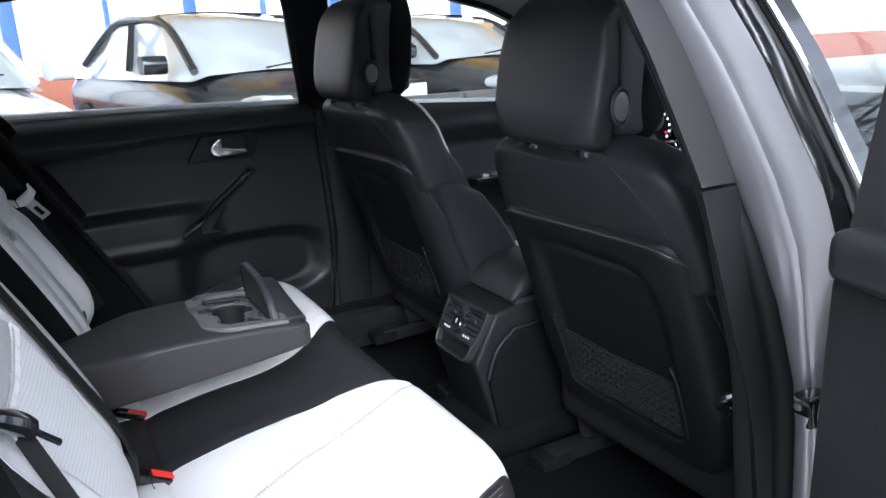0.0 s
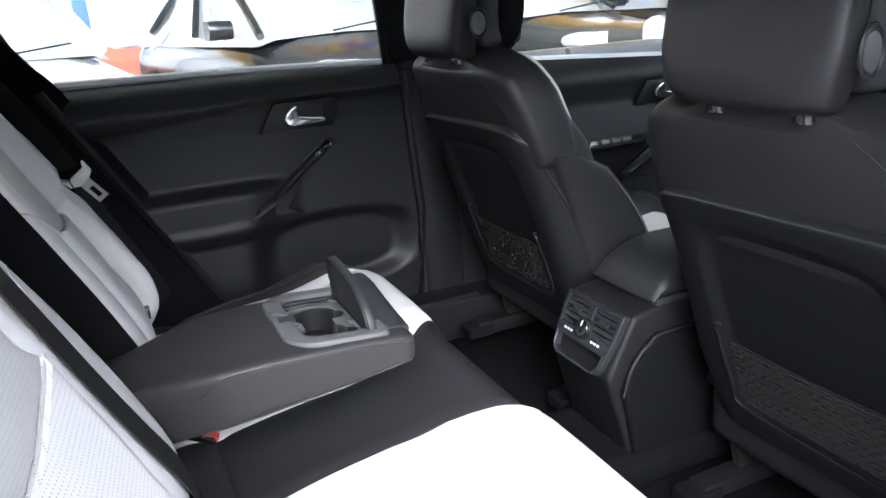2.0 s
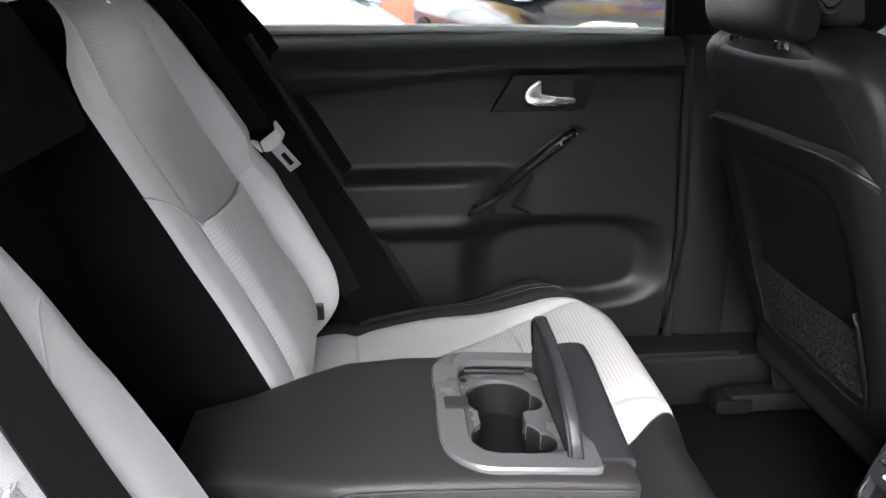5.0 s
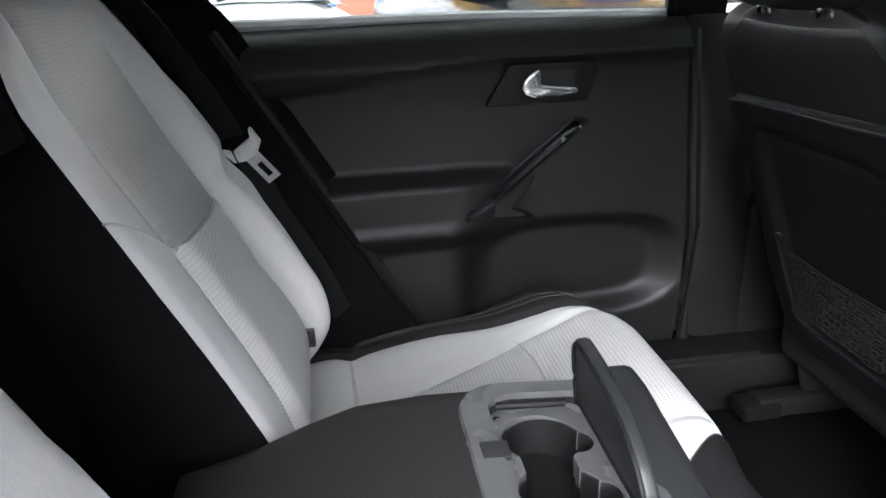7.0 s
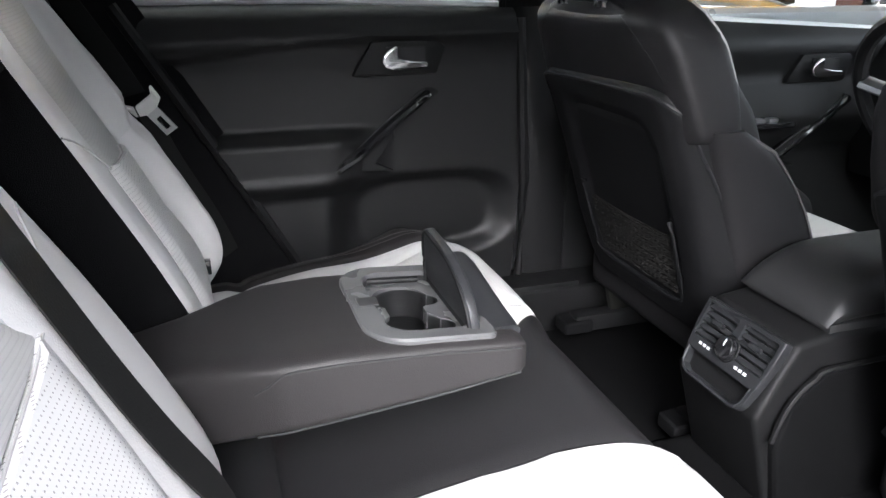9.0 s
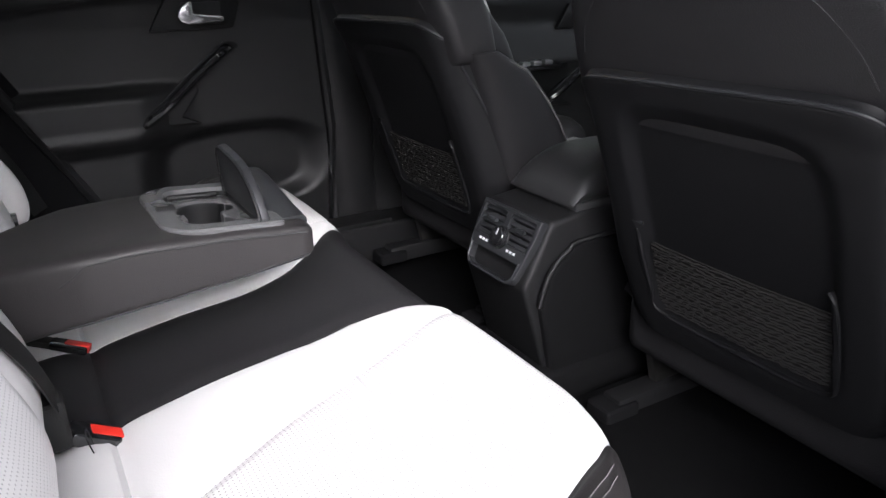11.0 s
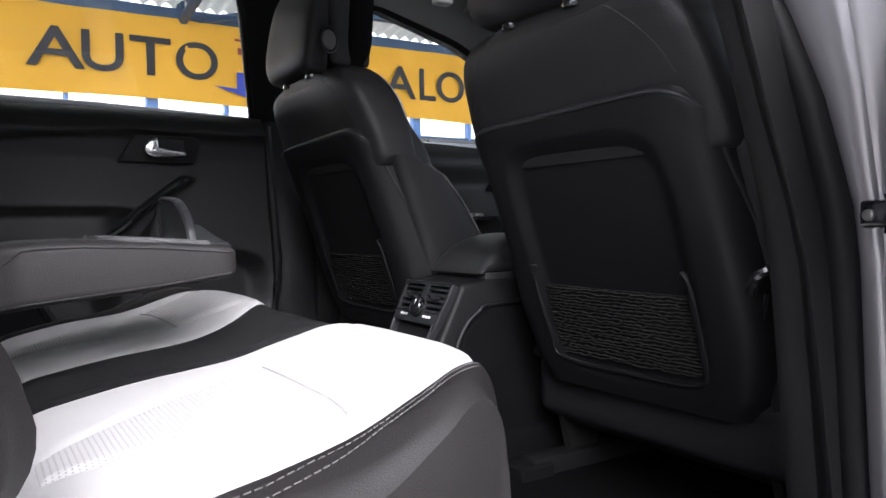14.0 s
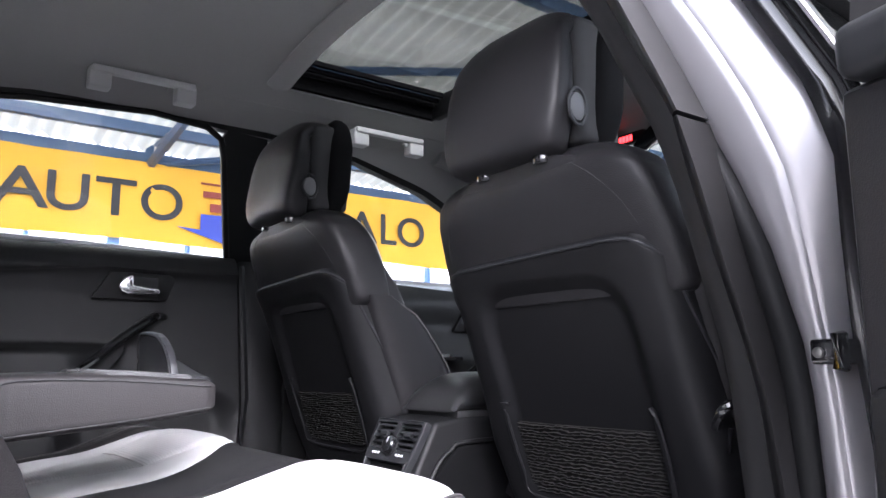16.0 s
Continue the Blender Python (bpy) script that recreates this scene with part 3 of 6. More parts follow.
# left side: pillars and rails round the windows
left_body = thing("body_side_left", (-0.1, YC + 0.76, 0.3), "black trimmed car side with door openings", "car body", kind="structure")
part("b_pillar", side_panel([(-0.045, 0.94), (0.05, 0.94), (-0.01, 1.26), (-0.115, 1.265), (-0.125, 1.245), (-0.115, 1.215)], 1, 0.03), PLASTIC, left_body)
part("c_pillar", side_panel([(-0.80, 0.955), (-1.4, 0.97), (-1.3, 1.32), (-0.74, 1.275), (-0.80, 1.235), (-0.845, 1.18), (-0.86, 1.10)], 1, 0.03), PLASTIC, left_body)
part("roof_rail", side_panel([(-1.0, 1.22), (-0.80, 1.233), (-0.55, 1.262), (-0.3, 1.275), (-0.12, 1.264), (0.05, 1.262), (0.25, 1.245), (0.5, 1.19), (0.75, 1.10), (1.02, 0.96), (1.06, 0.96), (0.8, 1.14), (0.5, 1.225), (0.25, 1.275), (-0.1, 1.30), (-0.5, 1.30), (-1.0, 1.27)], 1, 0.03), PLASTIC, left_body)
part("lower_pillar", sheet(lambda u, v: Vector((-0.03 + 0.13 * u + 0.03 * (1 - v), YC + 0.715 + 0.04 * v ** 3 + 0.02 * abs(2 * u - 1) ** 3, 0.30 + 0.66 * v)), 8, 10, 0.02, None, (0, -1, 0)), PLASTIC, left_body)
part("outer_skin", rbox(-1.5, 1.3, YC + 0.80, YC + 0.86, 0.22, 0.95, 0.03, 3), PAINT, left_body, "silver grey painted outer skin")
part("sill_plate", rbox(-0.7, 1.1, YC + 0.62, YC + 0.76, 0.24, 0.365, 0.012, 3), PLASTIC, left_body)
part("sill_strip", rbox(-0.15, 0.10, YC + 0.625, YC + 0.70, 0.362, 0.376, 0.005, 2), PLASTIC, left_body)


def arch_trim(u, v):
    z = 0.30 + 0.96 * v
    x = -1.25 + (1.25 + interp(z, [0.30, 0.474, 0.972, 1.10, 1.18, 1.26], [-0.42, -0.485, -0.770, -0.855, -0.845, -0.80])) * u
    return Vector((x, min(YC + 0.60 + 0.128 * u ** 1.5, side(x, z, 1).y - 0.022), z))


part("wheel_arch_trim", sheet(arch_trim, 14, 30, 0.015), BLACK_CLOTH, left_body, "black trim from the wheel arch up the rear pillar")
part("parcel_shelf", rbox(-1.6, -0.93, YC - 0.66, YC + 0.66, 0.98, 1.01, 0.01), PLASTIC, left_body)
# Pale strips paint in the glare on the sill, window by window.
part("sill_glint", tube([side(-0.80, 0.977, 1, 0.012), side(-0.4, 0.972, 1, 0.012), side(-0.045, 0.960, 1, 0.012)], 0.011, 8), SILL_GLARE, left_body, "sill strip with painted window glare")
part("sill_glint", tube([side(0.05, 0.945, 1, 0.012), side(0.5, 0.921, 1, 0.012), side(1.02, 0.89, 1, 0.012)], 0.011, 8), SILL_GLARE, left_body, "sill strip with painted window glare")


def roof_trim(sgn, x0=-1.2, x1=0.88):
    """Headliner edge that curves down to the rail over the side windows."""
    def f(u, v):
        x = x0 + (x1 - x0) * u
        low = side(x, interp(x, [-1.2, -1.0, -0.8, -0.5, -0.1, 0.25, 0.5, 0.75, 0.88], [1.20, 1.235, 1.247, 1.278, 1.280, 1.256, 1.205, 1.115, 1.06]), sgn, -0.004)
        y = YC + sgn * min(0.50, abs(low.y - YC) - 0.03)
        high = Vector((x, y, min(roof_z(x, y) - 0.001, 1.40)))
        p = low.lerp(high, v)
        return p + Vector((0, sgn * 0.012, 0.012)) * math.sin(math.pi * v)
    return sheet(f, 40, 8, 0.004, None, (0, -sgn, -1))


part("roof_trim", roof_trim(1), HEADLINER, left_body, "pale grey headliner edge above the windows")
window_1 = thing("window_1", tuple(side(-0.4, 0.96, 1)), "rear side window with clear glass", "window", kind="structure")
w1 = [(-0.80, 0.955), (-0.045, 0.94), (-0.115, 1.22), (-0.13, 1.25), (-0.3, 1.28), (-0.55, 1.27), (-0.80, 1.24), (-0.86, 1.1)]
p = part("pane", side_panel([(x, z) for x, z in w1], 1, 0.004), PANE, window_1)
p.location.y += 0.012
p.visible_shadow = False
part("window_seal", tube([side(-0.048, 0.95, 1, -0.004), side(-0.112, 1.2, 1, -0.004), side(-0.128, 1.24, 1, -0.004), side(-0.17, 1.262, 1, -0.004), side(-0.3, 1.272, 1, -0.004), side(-0.55, 1.258, 1, -0.004), side(-0.78, 1.23, 1, -0.004), side(-0.84, 1.17, 1, -0.004), side(-0.855, 1.1, 1, -0.004), side(-0.80, 0.96, 1, -0.004)], 0.008, 8), RUBBER, window_1)
window_2 = thing("window_2", tuple(side(0.5, 0.93, 1)), "front side window with clear glass", "window", kind="structure")
w2 = [(0.05, 0.94), (1.03, 0.89), (0.75, 1.11), (0.5, 1.2), (0.25, 1.25), (-0.01, 1.262)]
p = part("pane", side_panel(w2, 1, 0.004), PANE, window_2)
p.location.y += 0.012
p.visible_shadow = False

# front, rear and lower closing parts of the cabin
floor = thing("floor", (0, YC, 0.2), "black carpeted cabin floor", "floor", kind="structure")
part("carpet", rbox(-1.0, 1.4, YC - 0.70, YC + 0.70, 0.2, 0.262, 0.01), CARPET, floor)
part("tunnel", rbox(-0.5, 1.2, YC - 0.11, YC + 0.11, 0.255, 0.33, 0.03, 4), CARPET, floor)
for sgn in (-1, 1):
    bm = prism([(-0.26, YC + sgn * 0.17), (0.36, YC + sgn * 0.17), (0.36, YC + sgn * 0.56), (-0.02, YC + sgn * 0.56), (-0.06, YC + sgn * 0.60), (-0.26, YC + sgn * 0.60)], "z", 0.262, 0.270, 0.003)
    solo("floor_mat", bm, CARPET, "black carpet mat on the rear footwell floor", "floor mat", "rear floor mats")
firewall = solo("firewall", rbox(1.35, 1.4, YC - 0.75, YC + 0.75, 0.2, 0.9, 0.01), PLASTIC, "black panel closing the footwells", "firewall", kind="structure")
rear_bulkhead = solo("rear_bulkhead", rbox(-1.45, -1.4, YC - 0.75, YC + 0.75, 0.2, 1.0, 0.01), PLASTIC, "black panel behind the rear seats", "bulkhead", kind="structure")

windscreen = thing("windscreen", (1.2, YC, 0.92), "raked front windscreen", "windscreen", kind="structure")
p = part("pane", sheet(lambda u, v: Vector((1.45 - 0.62 * v, YC + (0.66 - 0.12 * v) * (2 * u - 1), 0.93 + 0.40 * v - 0.03 * (2 * u - 1) ** 2)), 12, 8, 0.004), SHADED_PANE, windscreen)
for sgn in (-1, 1):
    part("a_pillar", tube([(1.40, YC + sgn * 0.72, 0.90), (1.05, YC + sgn * 0.64, 1.12), (0.72, YC + sgn * 0.565, 1.25), (0.45, YC + sgn * 0.56, 1.29)], [0.05, 0.045, 0.04, 0.03], 10), HEADLINER, windscreen, "pale grey trimmed pillar")

# ---- right side: the open doorway ----
PZ = [0.26, 0.53, 0.64, 0.70, 0.80, 0.88, 0.95, 1.02, 1.09, 1.15, 1.29]
PX = [0.04, 0.01, -0.002, -0.008, -0.03, -0.046, -0.062, -0.08, -0.098, -0.115, -0.16]
E0 = [-0.69, -0.7, -0.702, -0.695, -0.681, -0.672, -0.666, -0.638, -0.614, -0.587, -0.52]
E1 = [-0.684, -0.682, -0.681, -0.676, -0.664, -0.655, -0.641, -0.616, -0.592, -0.565, -0.495]
E2 = [-0.742, -0.744, -0.746, -0.742, -0.727, -0.703, -0.677, -0.654, -0.619, -0.583, -0.515]
E3 = [-0.8, -0.796, -0.793, -0.79, -0.798, -0.806, -0.792, -0.761, -0.73, -0.696, -0.62]
TRIM_X = [0.02, -0.03, -0.05, -0.06, -0.086, -0.107, -0.122, -0.14, -0.158, -0.172, -0.21]
T1 = [-0.722, -0.724, -0.723, -0.715, -0.703, -0.695, -0.683, -0.66, -0.636, -0.608, -0.541]


def pillar_strip(a, b, bulge, depth, n=6, rows=40, z0=0.26, z1=1.29, px=PX, turn=0.0):
    """A band down the pillar between two edge lines, rounded towards the doorway."""
    rings = []
    for k in range(rows + 1):
        z = z0 + (z1 - z0) * k / rows
        x, ya, yb = interp(z, PZ, px), interp(z, PZ, a), interp(z, PZ, b)
        front = [Vector((x + turn * (1 - i / n) - bulge * (1 - (2 * i / n - 1) ** 2) ** 0.6, ya + (yb - ya) * i / n, z)) for i in range(n + 1)]
        back = [Vector((x + depth, yb, z)), Vector((x + depth, ya, z))]
        rings.append(front + back)
    return loft(rings)


right_body = thing("body_side_right", (0, -0.70, 0.26), "silver grey door pillar with black seals and dark trim", "car body", kind="structure")
part("pillar_trim", pillar_strip(E0, T1, 0.004, 0.13, 8, 30, 0.26, 0.940, TRIM_X, 0.02), PILLAR_DARK, right_body, "dark grey lower pillar trim")
part("pillar_trim", pillar_strip(E0, [v - 0.002 for v in T1], 0.004, 0.13, 8, 16, 0.945, 1.29, TRIM_X, 0.02), PILLAR_GREY, right_body, "grey upper pillar trim")
part("pillar_edge", pillar_strip([v + 0.03 for v in E1], [p + 0.45 * (q - p) for p, q in zip(E1, E2)], 0.010, 0.06), PILLAR_GREY, right_body, "grey pillar edge trim")
part("door_seal", pillar_strip([p + 0.45 * (q - p) - 0.002 for p, q in zip(E1, E2)], E2, 0.014, 0.06), RUBBER, right_body, "black rubber door seal")
CREASE = [p + 0.52 * (q - p) for p, q in zip(E2, E3)]
part("pillar_body", pillar_strip(E2, CREASE, 0.006, 0.06, 10), PAINT, right_body, "silver grey painted pillar")
part("pillar_body", pillar_strip(CREASE, E3, 0.003, 0.06, 10, 40, 0.26, 1.29, [x + 0.026 for x in PX], -0.026), PAINT, right_body, "silver grey painted outer face of the pillar")
part("pillar_cover", pillar_strip([v - 0.002 for v in E3], [v - 0.05 for v in E3], -0.02, 0.03), GLOSS, right_body, "gloss black outer pillar cover")
part("chrome_strip", tube([(interp(z, PZ, PX) - 0.004, interp(z, PZ, E3) - 0.050, z) for z in [0.94 + 0.35 * k / 16 for k in range(17)]], 0.0035, 6), CHROME, right_body, "thin chrome strip along the cover")
part("roof_frame", tube(curve([(-0.15, -0.56, 1.27), (-0.3, -0.585, 1.295), (-0.6, -0.59, 1.285), (-0.95, -0.60, 1.22), (-1.2, -0.66, 1.05)], 30), 0.035, 10), PAINT, right_body, "silver grey door frame above the opening")
part("roof_seal", tube(curve([(-0.14, -0.52, 1.265), (-0.3, -0.55, 1.275), (-0.6, -0.555, 1.265), (-0.95, -0.57, 1.20), (-1.2, -0.62, 1.03)], 30), 0.016, 8), RUBBER, right_body, "black rubber door seal")
part("sill", rbox(-0.80, 1.2, -0.79, -0.66, 0.20, 0.36, 0.02, 3), PAINT, right_body, "silver grey painted sill")
part("sill_plate", rbox(-0.80, 1.2, -0.70, -0.62, 0.24, 0.368, 0.01, 3), PLASTIC, right_body)


def quarter_trim(u, v):
    z = 0.28 + 0.98 * v
    x = -1.35 + (1.35 + interp(z, [0.28, 0.50, 0.972, 1.10, 1.18, 1.26], [-0.68, -0.74, -0.86, -0.895, -0.885, -0.84])) * u
    return Vector((x, max(YC - 0.62 - 0.11 * u ** 2, side(x, z, -1).y + 0.022), z))


part("wheel_arch", sheet(quarter_trim, 14, 30, 0.015), BLACK_CLOTH, right_body, "black trim from the wheel arch up the rear pillar")
part("c_pillar", side_panel([(-0.87, 0.955), (-1.4, 0.97), (-1.3, 1.32), (-0.80, 1.275), (-0.87, 1.235), (-0.90, 1.18), (-0.91, 1.10)], -1, 0.03), PAINT, right_body, "silver grey painted rear pillar")
part("quarter_panel", prism([(-0.87, 0.96), (-0.82, 0.75), (-0.74, 0.55), (-0.70, 0.30), (-1.45, 0.30), (-1.45, 0.96)], "y", -0.86, -0.80, 0.02, 3), PAINT, right_body, "silver grey painted rear wing")
part("roof_trim", roof_trim(-1, -0.02), HEADLINER, right_body, "pale grey headliner edge above the front window")
striker = thing("door_striker", (0.0, -0.778, 0.685), "black and steel door latch striker on the pillar", "latch")
part("housing", rbox(-0.038, 0.0, -0.797, -0.763, 0.676, 0.702, 0.005, 2), GLOSS, striker)
part("loop", tube([(-0.03, -0.794, 0.674), (-0.046, -0.794, 0.674), (-0.046, -0.794, 0.704), (-0.03, -0.794, 0.704)], 0.005, 8), GLOSS, striker)
part("bolt", disc(-0.0385, -0.773, 0.688, 0.0055, "x", 0.008, 12, None, 0.002), STEEL, striker)
# belt guide hook on the pillar's trim
guide = thing("belt_guide", (0.02, -0.64, 0.62), "black belt guide bracket at the front pillar", "belt guide")
part("bracket", tube(curve([(0.038, -0.652, 0.636), (0.018, -0.645, 0.634), (0.004, -0.632, 0.624), (0.010, -0.62, 0.605)], 14), 0.006, 8), GLOSS, guide)
part("tab", tube([(0.022, -0.632, 0.605), (0.030, -0.624, 0.585), (0.034, -0.620, 0.575)], 0.003, 6), GLOSS, guide)

# the closed right front door
door_4 = thing("door_4", (0.6, -0.76, 0.26), "closed front passenger door with black trim", "car door", kind="structure")
part("trim_panel", rbox(0.06, 1.25, -0.755, -0.715, 0.28, 0.93, 0.015, 3), TRIM, door_4)
part("armrest", rbox(0.30, 0.95, -0.72, -0.65, 0.62, 0.69, 0.02, 3), TRIM, door_4)
part("outer_skin", rbox(0.02, 1.35, -0.84, -0.77, 0.22, 0.94, 0.025, 3), PAINT, door_4, "silver grey painted skin")
part("pane", side_panel([(0.02, 0.94), (1.03, 0.90), (0.75, 1.11), (0.5, 1.2), (0.25, 1.25), (-0.06, 1.262)], -1, 0.004), SHADED_PANE, door_4, "lightly tinted glass")
part("window_rail", side_panel([(-0.08, 1.25), (0.25, 1.245), (0.5, 1.19), (0.75, 1.10), (1.02, 0.96), (1.06, 0.96), (0.8, 1.14), (0.5, 1.225), (0.25, 1.275), (-0.1, 1.285)], -1, 0.03), PLASTIC, door_4)

# right front belt running down the pillar
part("belt", sheet(lambda u, v: Vector((0.07 + 0.045 * u, -0.655 + 0.06 * v, 0.35 + 0.68 * v)), 2, 12, 0.0015), WEB, guide)

# the open rear door, seen from its inner side
DD = Vector((-0.26, -0.966, 0)).normalized()      # away from the hinge
DN = Vector((-0.966, 0.26, 0))                    # the way its trim faces
HINGE = Vector((-0.172, -0.876, 0))


def on_door(s, n, z):
    return HINGE + DD * s + DN * n + Vector((0, 0, z))


def door_box(s0, s1, n0, n1, z0, z1, bevel=0.01, seg=3):
    bm = rbox(s0, s1, n0, n1, z0, z1, bevel, seg)
    for v in bm.verts:
        v.co = on_door(v.co.x, v.co.y, v.co.z)
    return bm


door_1 = thing("door_1", tuple(on_door(0.4, -0.05, 0.3)), "rear door standing wide open with dark trim", "car door", kind="structure")
part("inner_panel", door_box(-0.012, 0.85, -0.055, -0.012, 0.30, 0.90, 0.012), LEATHER, door_1)
part("top_pad", door_box(0.0, 0.85, -0.05, 0.008, 0.899, 0.948, 0.018, 4), GREY_PLASTIC, door_1)
part("armrest", door_box(0.25, 0.85, -0.03, 0.05, 0.66, 0.74, 0.02, 4), TRIM, door_1)
part("lower_panel", door_box(-0.006, 0.85, -0.03, 0.002, 0.34, 0.66, 0.02, 3), TRIM, door_1)
part("outer_skin", door_box(-0.03, 0.95, -0.15, -0.06, 0.26, 0.95, 0.03, 4), PAINT, door_1, "silver grey painted skin")
rings = []
for z, s, n in ((0.93, -0.004, -0.04), (1.1, 0.004, -0.06), (1.25, 0.03, -0.085), (1.31, 0.07, -0.10)):
    rings.append([on_door(s + a, n + b, z) for a, b in ((0, 0.02), (0.13, 0.02), (0.13, -0.03), (0, -0.03))])
part("window_frame", loft(rings), PILLAR_GREY, door_1, "dark grey window frame")
part("window_frame_inner", tube([on_door(0.13, -0.018, 0.95), on_door(0.137, -0.042, 1.12), on_door(0.165, -0.066, 1.26)], 0.010, 8), RUBBER, door_1)
p = part("pane", loft([[on_door(0.1, -0.065, 0.93), on_door(0.9, -0.065, 0.93), on_door(0.9, -0.06, 0.93), on_door(0.1, -0.06, 0.93)], [on_door(0.2, -0.16, 1.31), on_door(0.8, -0.16, 1.31), on_door(0.8, -0.155, 1.31), on_door(0.2, -0.155, 1.31)]]), PANE, door_1)
p.visible_shadow = False


# ---- left rear door trim ----
def door_y(x, z):
    y = interp(z, [0.36, 0.50, 0.60, 0.70, 0.85, 0.890, 0.905, 0.925, 0.942, 0.955, 0.964, 0.970], [0.72, 0.712, 0.712, 0.712, 0.712, 0.708, 0.702, 0.702, 0.707, 0.717, 0.735, 0.775])
    ledge = smooth_step(-0.30, -0.44, x) if x > -0.44 else 1.0
    crest = interp(z, [0.60, 0.64, 0.662, 0.712, 0.722, 0.735], [0, 0.9, 1, 1, 0.7, 0]) * ledge
    y -= 0.042 * crest
    # storage pocket below the pull bar
    dx, dz = (x + 0.23) / 0.20, (z - 0.535) / 0.095
    y += 0.034 * smooth_step(1.08, 0.72, (abs(dx) ** 3 + abs(dz) ** 3) ** (1 / 3))
    y -= 0.02 * smooth_step(0.66, 0.62, z) * smooth_step(-0.40, -0.46, x)
    # sculpted crease that rises towards the handle
    c = 0.875 + 0.035 * smooth_step(-0.75, -0.35, x)
    y -= 0.010 * smooth_step(c - 0.006, c + 0.004, z) * smooth_step(0.935, 0.90, z)
    return YC + y


def door_sheet(u, v):
    z = 0.36 + (0.610 - 0.016 * max(0, u - 0.4)) * v
    xr, xf = interp(z, [0.36, 0.474, 0.972], [-0.47, -0.516, -0.80]), interp(z, [0.36, 0.6, 0.972], [-0.03, -0.02, -0.045])
    x = xr + (xf - xr) * u
    return Vector((x, door_y(x, z), z))


door_2 = thing("door_2", (-0.35, YC + 0.72, 0.36), "closed rear door with black soft trim", "car door", kind="structure")
part("trim_panel", sheet(door_sheet, 90, 90, 0.02, None, (0, -1, 0)), TRIM, door_2, smooth=50)
part("seal", tube([(-0.475, YC + 0.70, 0.36), (-0.522, YC + 0.70, 0.474), (-0.66, YC + 0.69, 0.72), (-0.805, YC + 0.70, 0.972)], 0.012, 8), RUBBER, door_2)
part("seal", tube([(-0.018, YC + 0.705, 0.36), (-0.012, YC + 0.705, 0.6), (-0.03, YC + 0.72, 0.94)], 0.012, 8), RUBBER, door_2)


def door_handle(door, x, y, z, k=1.0):
    """A silver lever in a black recessed bowl."""
    bowl = prism([(x - 0.055, z - 0.030), (x + 0.115, z - 0.030), (x + 0.135, z + 0.022), (x + 0.12, z + 0.034), (x - 0.015, z + 0.034)], "y", y - 0.004, y + 0.01, 0.004)
    part("handle_bezel", bowl, PLASTIC, door)
    part("handle_recess", rbox(x + 0.012, x + 0.092, y - 0.0065, y + 0.005, z - 0.020, z + 0.024, 0.002), SEAM, door)
    fin = [(0, -0.002), (0.003, 0.008), (0.012, 0.018), (0.027, 0.027), (0.032, 0.024), (0.033, 0.003), (0.060, -0.002), (0.090, -0.004), (0.094, -0.009), (0.092, -0.016), (0.060, -0.019), (0.022, -0.019), (0.006, -0.013)]
    part("door_handle", prism([(x + a, z + b) for a, b in fin], "y", y - 0.024, y - 0.008, 0.004, 3), CHROME, door, "bright chrome lever")


def pull_bar(door, a, b, y):
    """A gloss black grab bar slanting up the trim, its thin highlight added as a grey strip."""
    (xa, za), (xb, zb) = a, b
    line = curve([(xa - 0.012, y - 0.012, za - 0.012), (xa + 0.02, y - 0.03, za + 0.018), ((xa + xb) / 2, y - 0.036, (za + zb) / 2 + 0.012), (xb - 0.03, y - 0.03, zb - 0.012), (xb - 0.004, y - 0.010, zb + 0.001), (xb + 0.010, y + 0.006, zb)], 30)
    part("pull_bar", tube(line, [0.015 + 0.010 * (1 - i / len(line)) for i in range(len(line))], 12, None, 0.55), GLOSS, door)
    web = [(xa - 0.018, za - 0.018), (xa + 0.005, za + 0.004), (xa + 0.10, za + 0.07), (xa + 0.10, za + 0.045), (xa + 0.06, za - 0.004), (xa + 0.10, za - 0.022)]
    part("bar_foot", prism(web, "y", y - 0.016, y + 0.004, 0.005, 3), PLASTIC, door)
    edge = [p + Vector((-0.006, -0.006, 0.009)) for p in line[3:-7]]
    part("bar_highlight", tube(edge, 0.0022, 6), GREY_PLASTIC, door)


door_handle(door_2, -0.334, YC + 0.696, 0.868)
pull_bar(door_2, (-0.408, 0.668), (-0.234, 0.80), YC + 0.704)
part("crease_strip", tube(curve([(-0.745, YC + 0.704, 0.878), (-0.6, YC + 0.702, 0.888), (-0.45, YC + 0.699, 0.905), (-0.36, YC + 0.697, 0.913)], 20), 0.0025, 6), SEAM, door_2)


# ---- left front door trim ----
def front_door_y(x, z):
    y = interp(z, [0.30, 0.62, 0.66, 0.70, 0.80, 0.85, 0.865, 0.885, 0.91, 0.93, 0.945], [0.72, 0.71, 0.68, 0.66, 0.71, 0.70, 0.698, 0.705, 0.722, 0.745, 0.775])
    return YC + y


door_3 = thing("door_3", (0.55, YC + 0.72, 0.3), "closed front door with black trim and silver handle", "car door", kind="structure")
part("trim_panel", sheet(lambda u, v: Vector((0.10 + 1.0 * u, front_door_y(0, 0.30 + (0.645 - 0.055 * u) * v), 0.30 + (0.645 - 0.055 * u) * v)), 20, 40, 0.02, None, (0, -1, 0)), TRIM, door_3, smooth=50)
door_handle(door_3, 0.70, YC + 0.695, 0.815)
pull_bar(door_3, (0.62, 0.60), (0.84, 0.745), YC + 0.712)
switches = part("switch_panel", rbox(0.42, 0.62, YC + 0.61, YC + 0.68, 0.695, 0.708, 0.005), GLOSS, door_3)
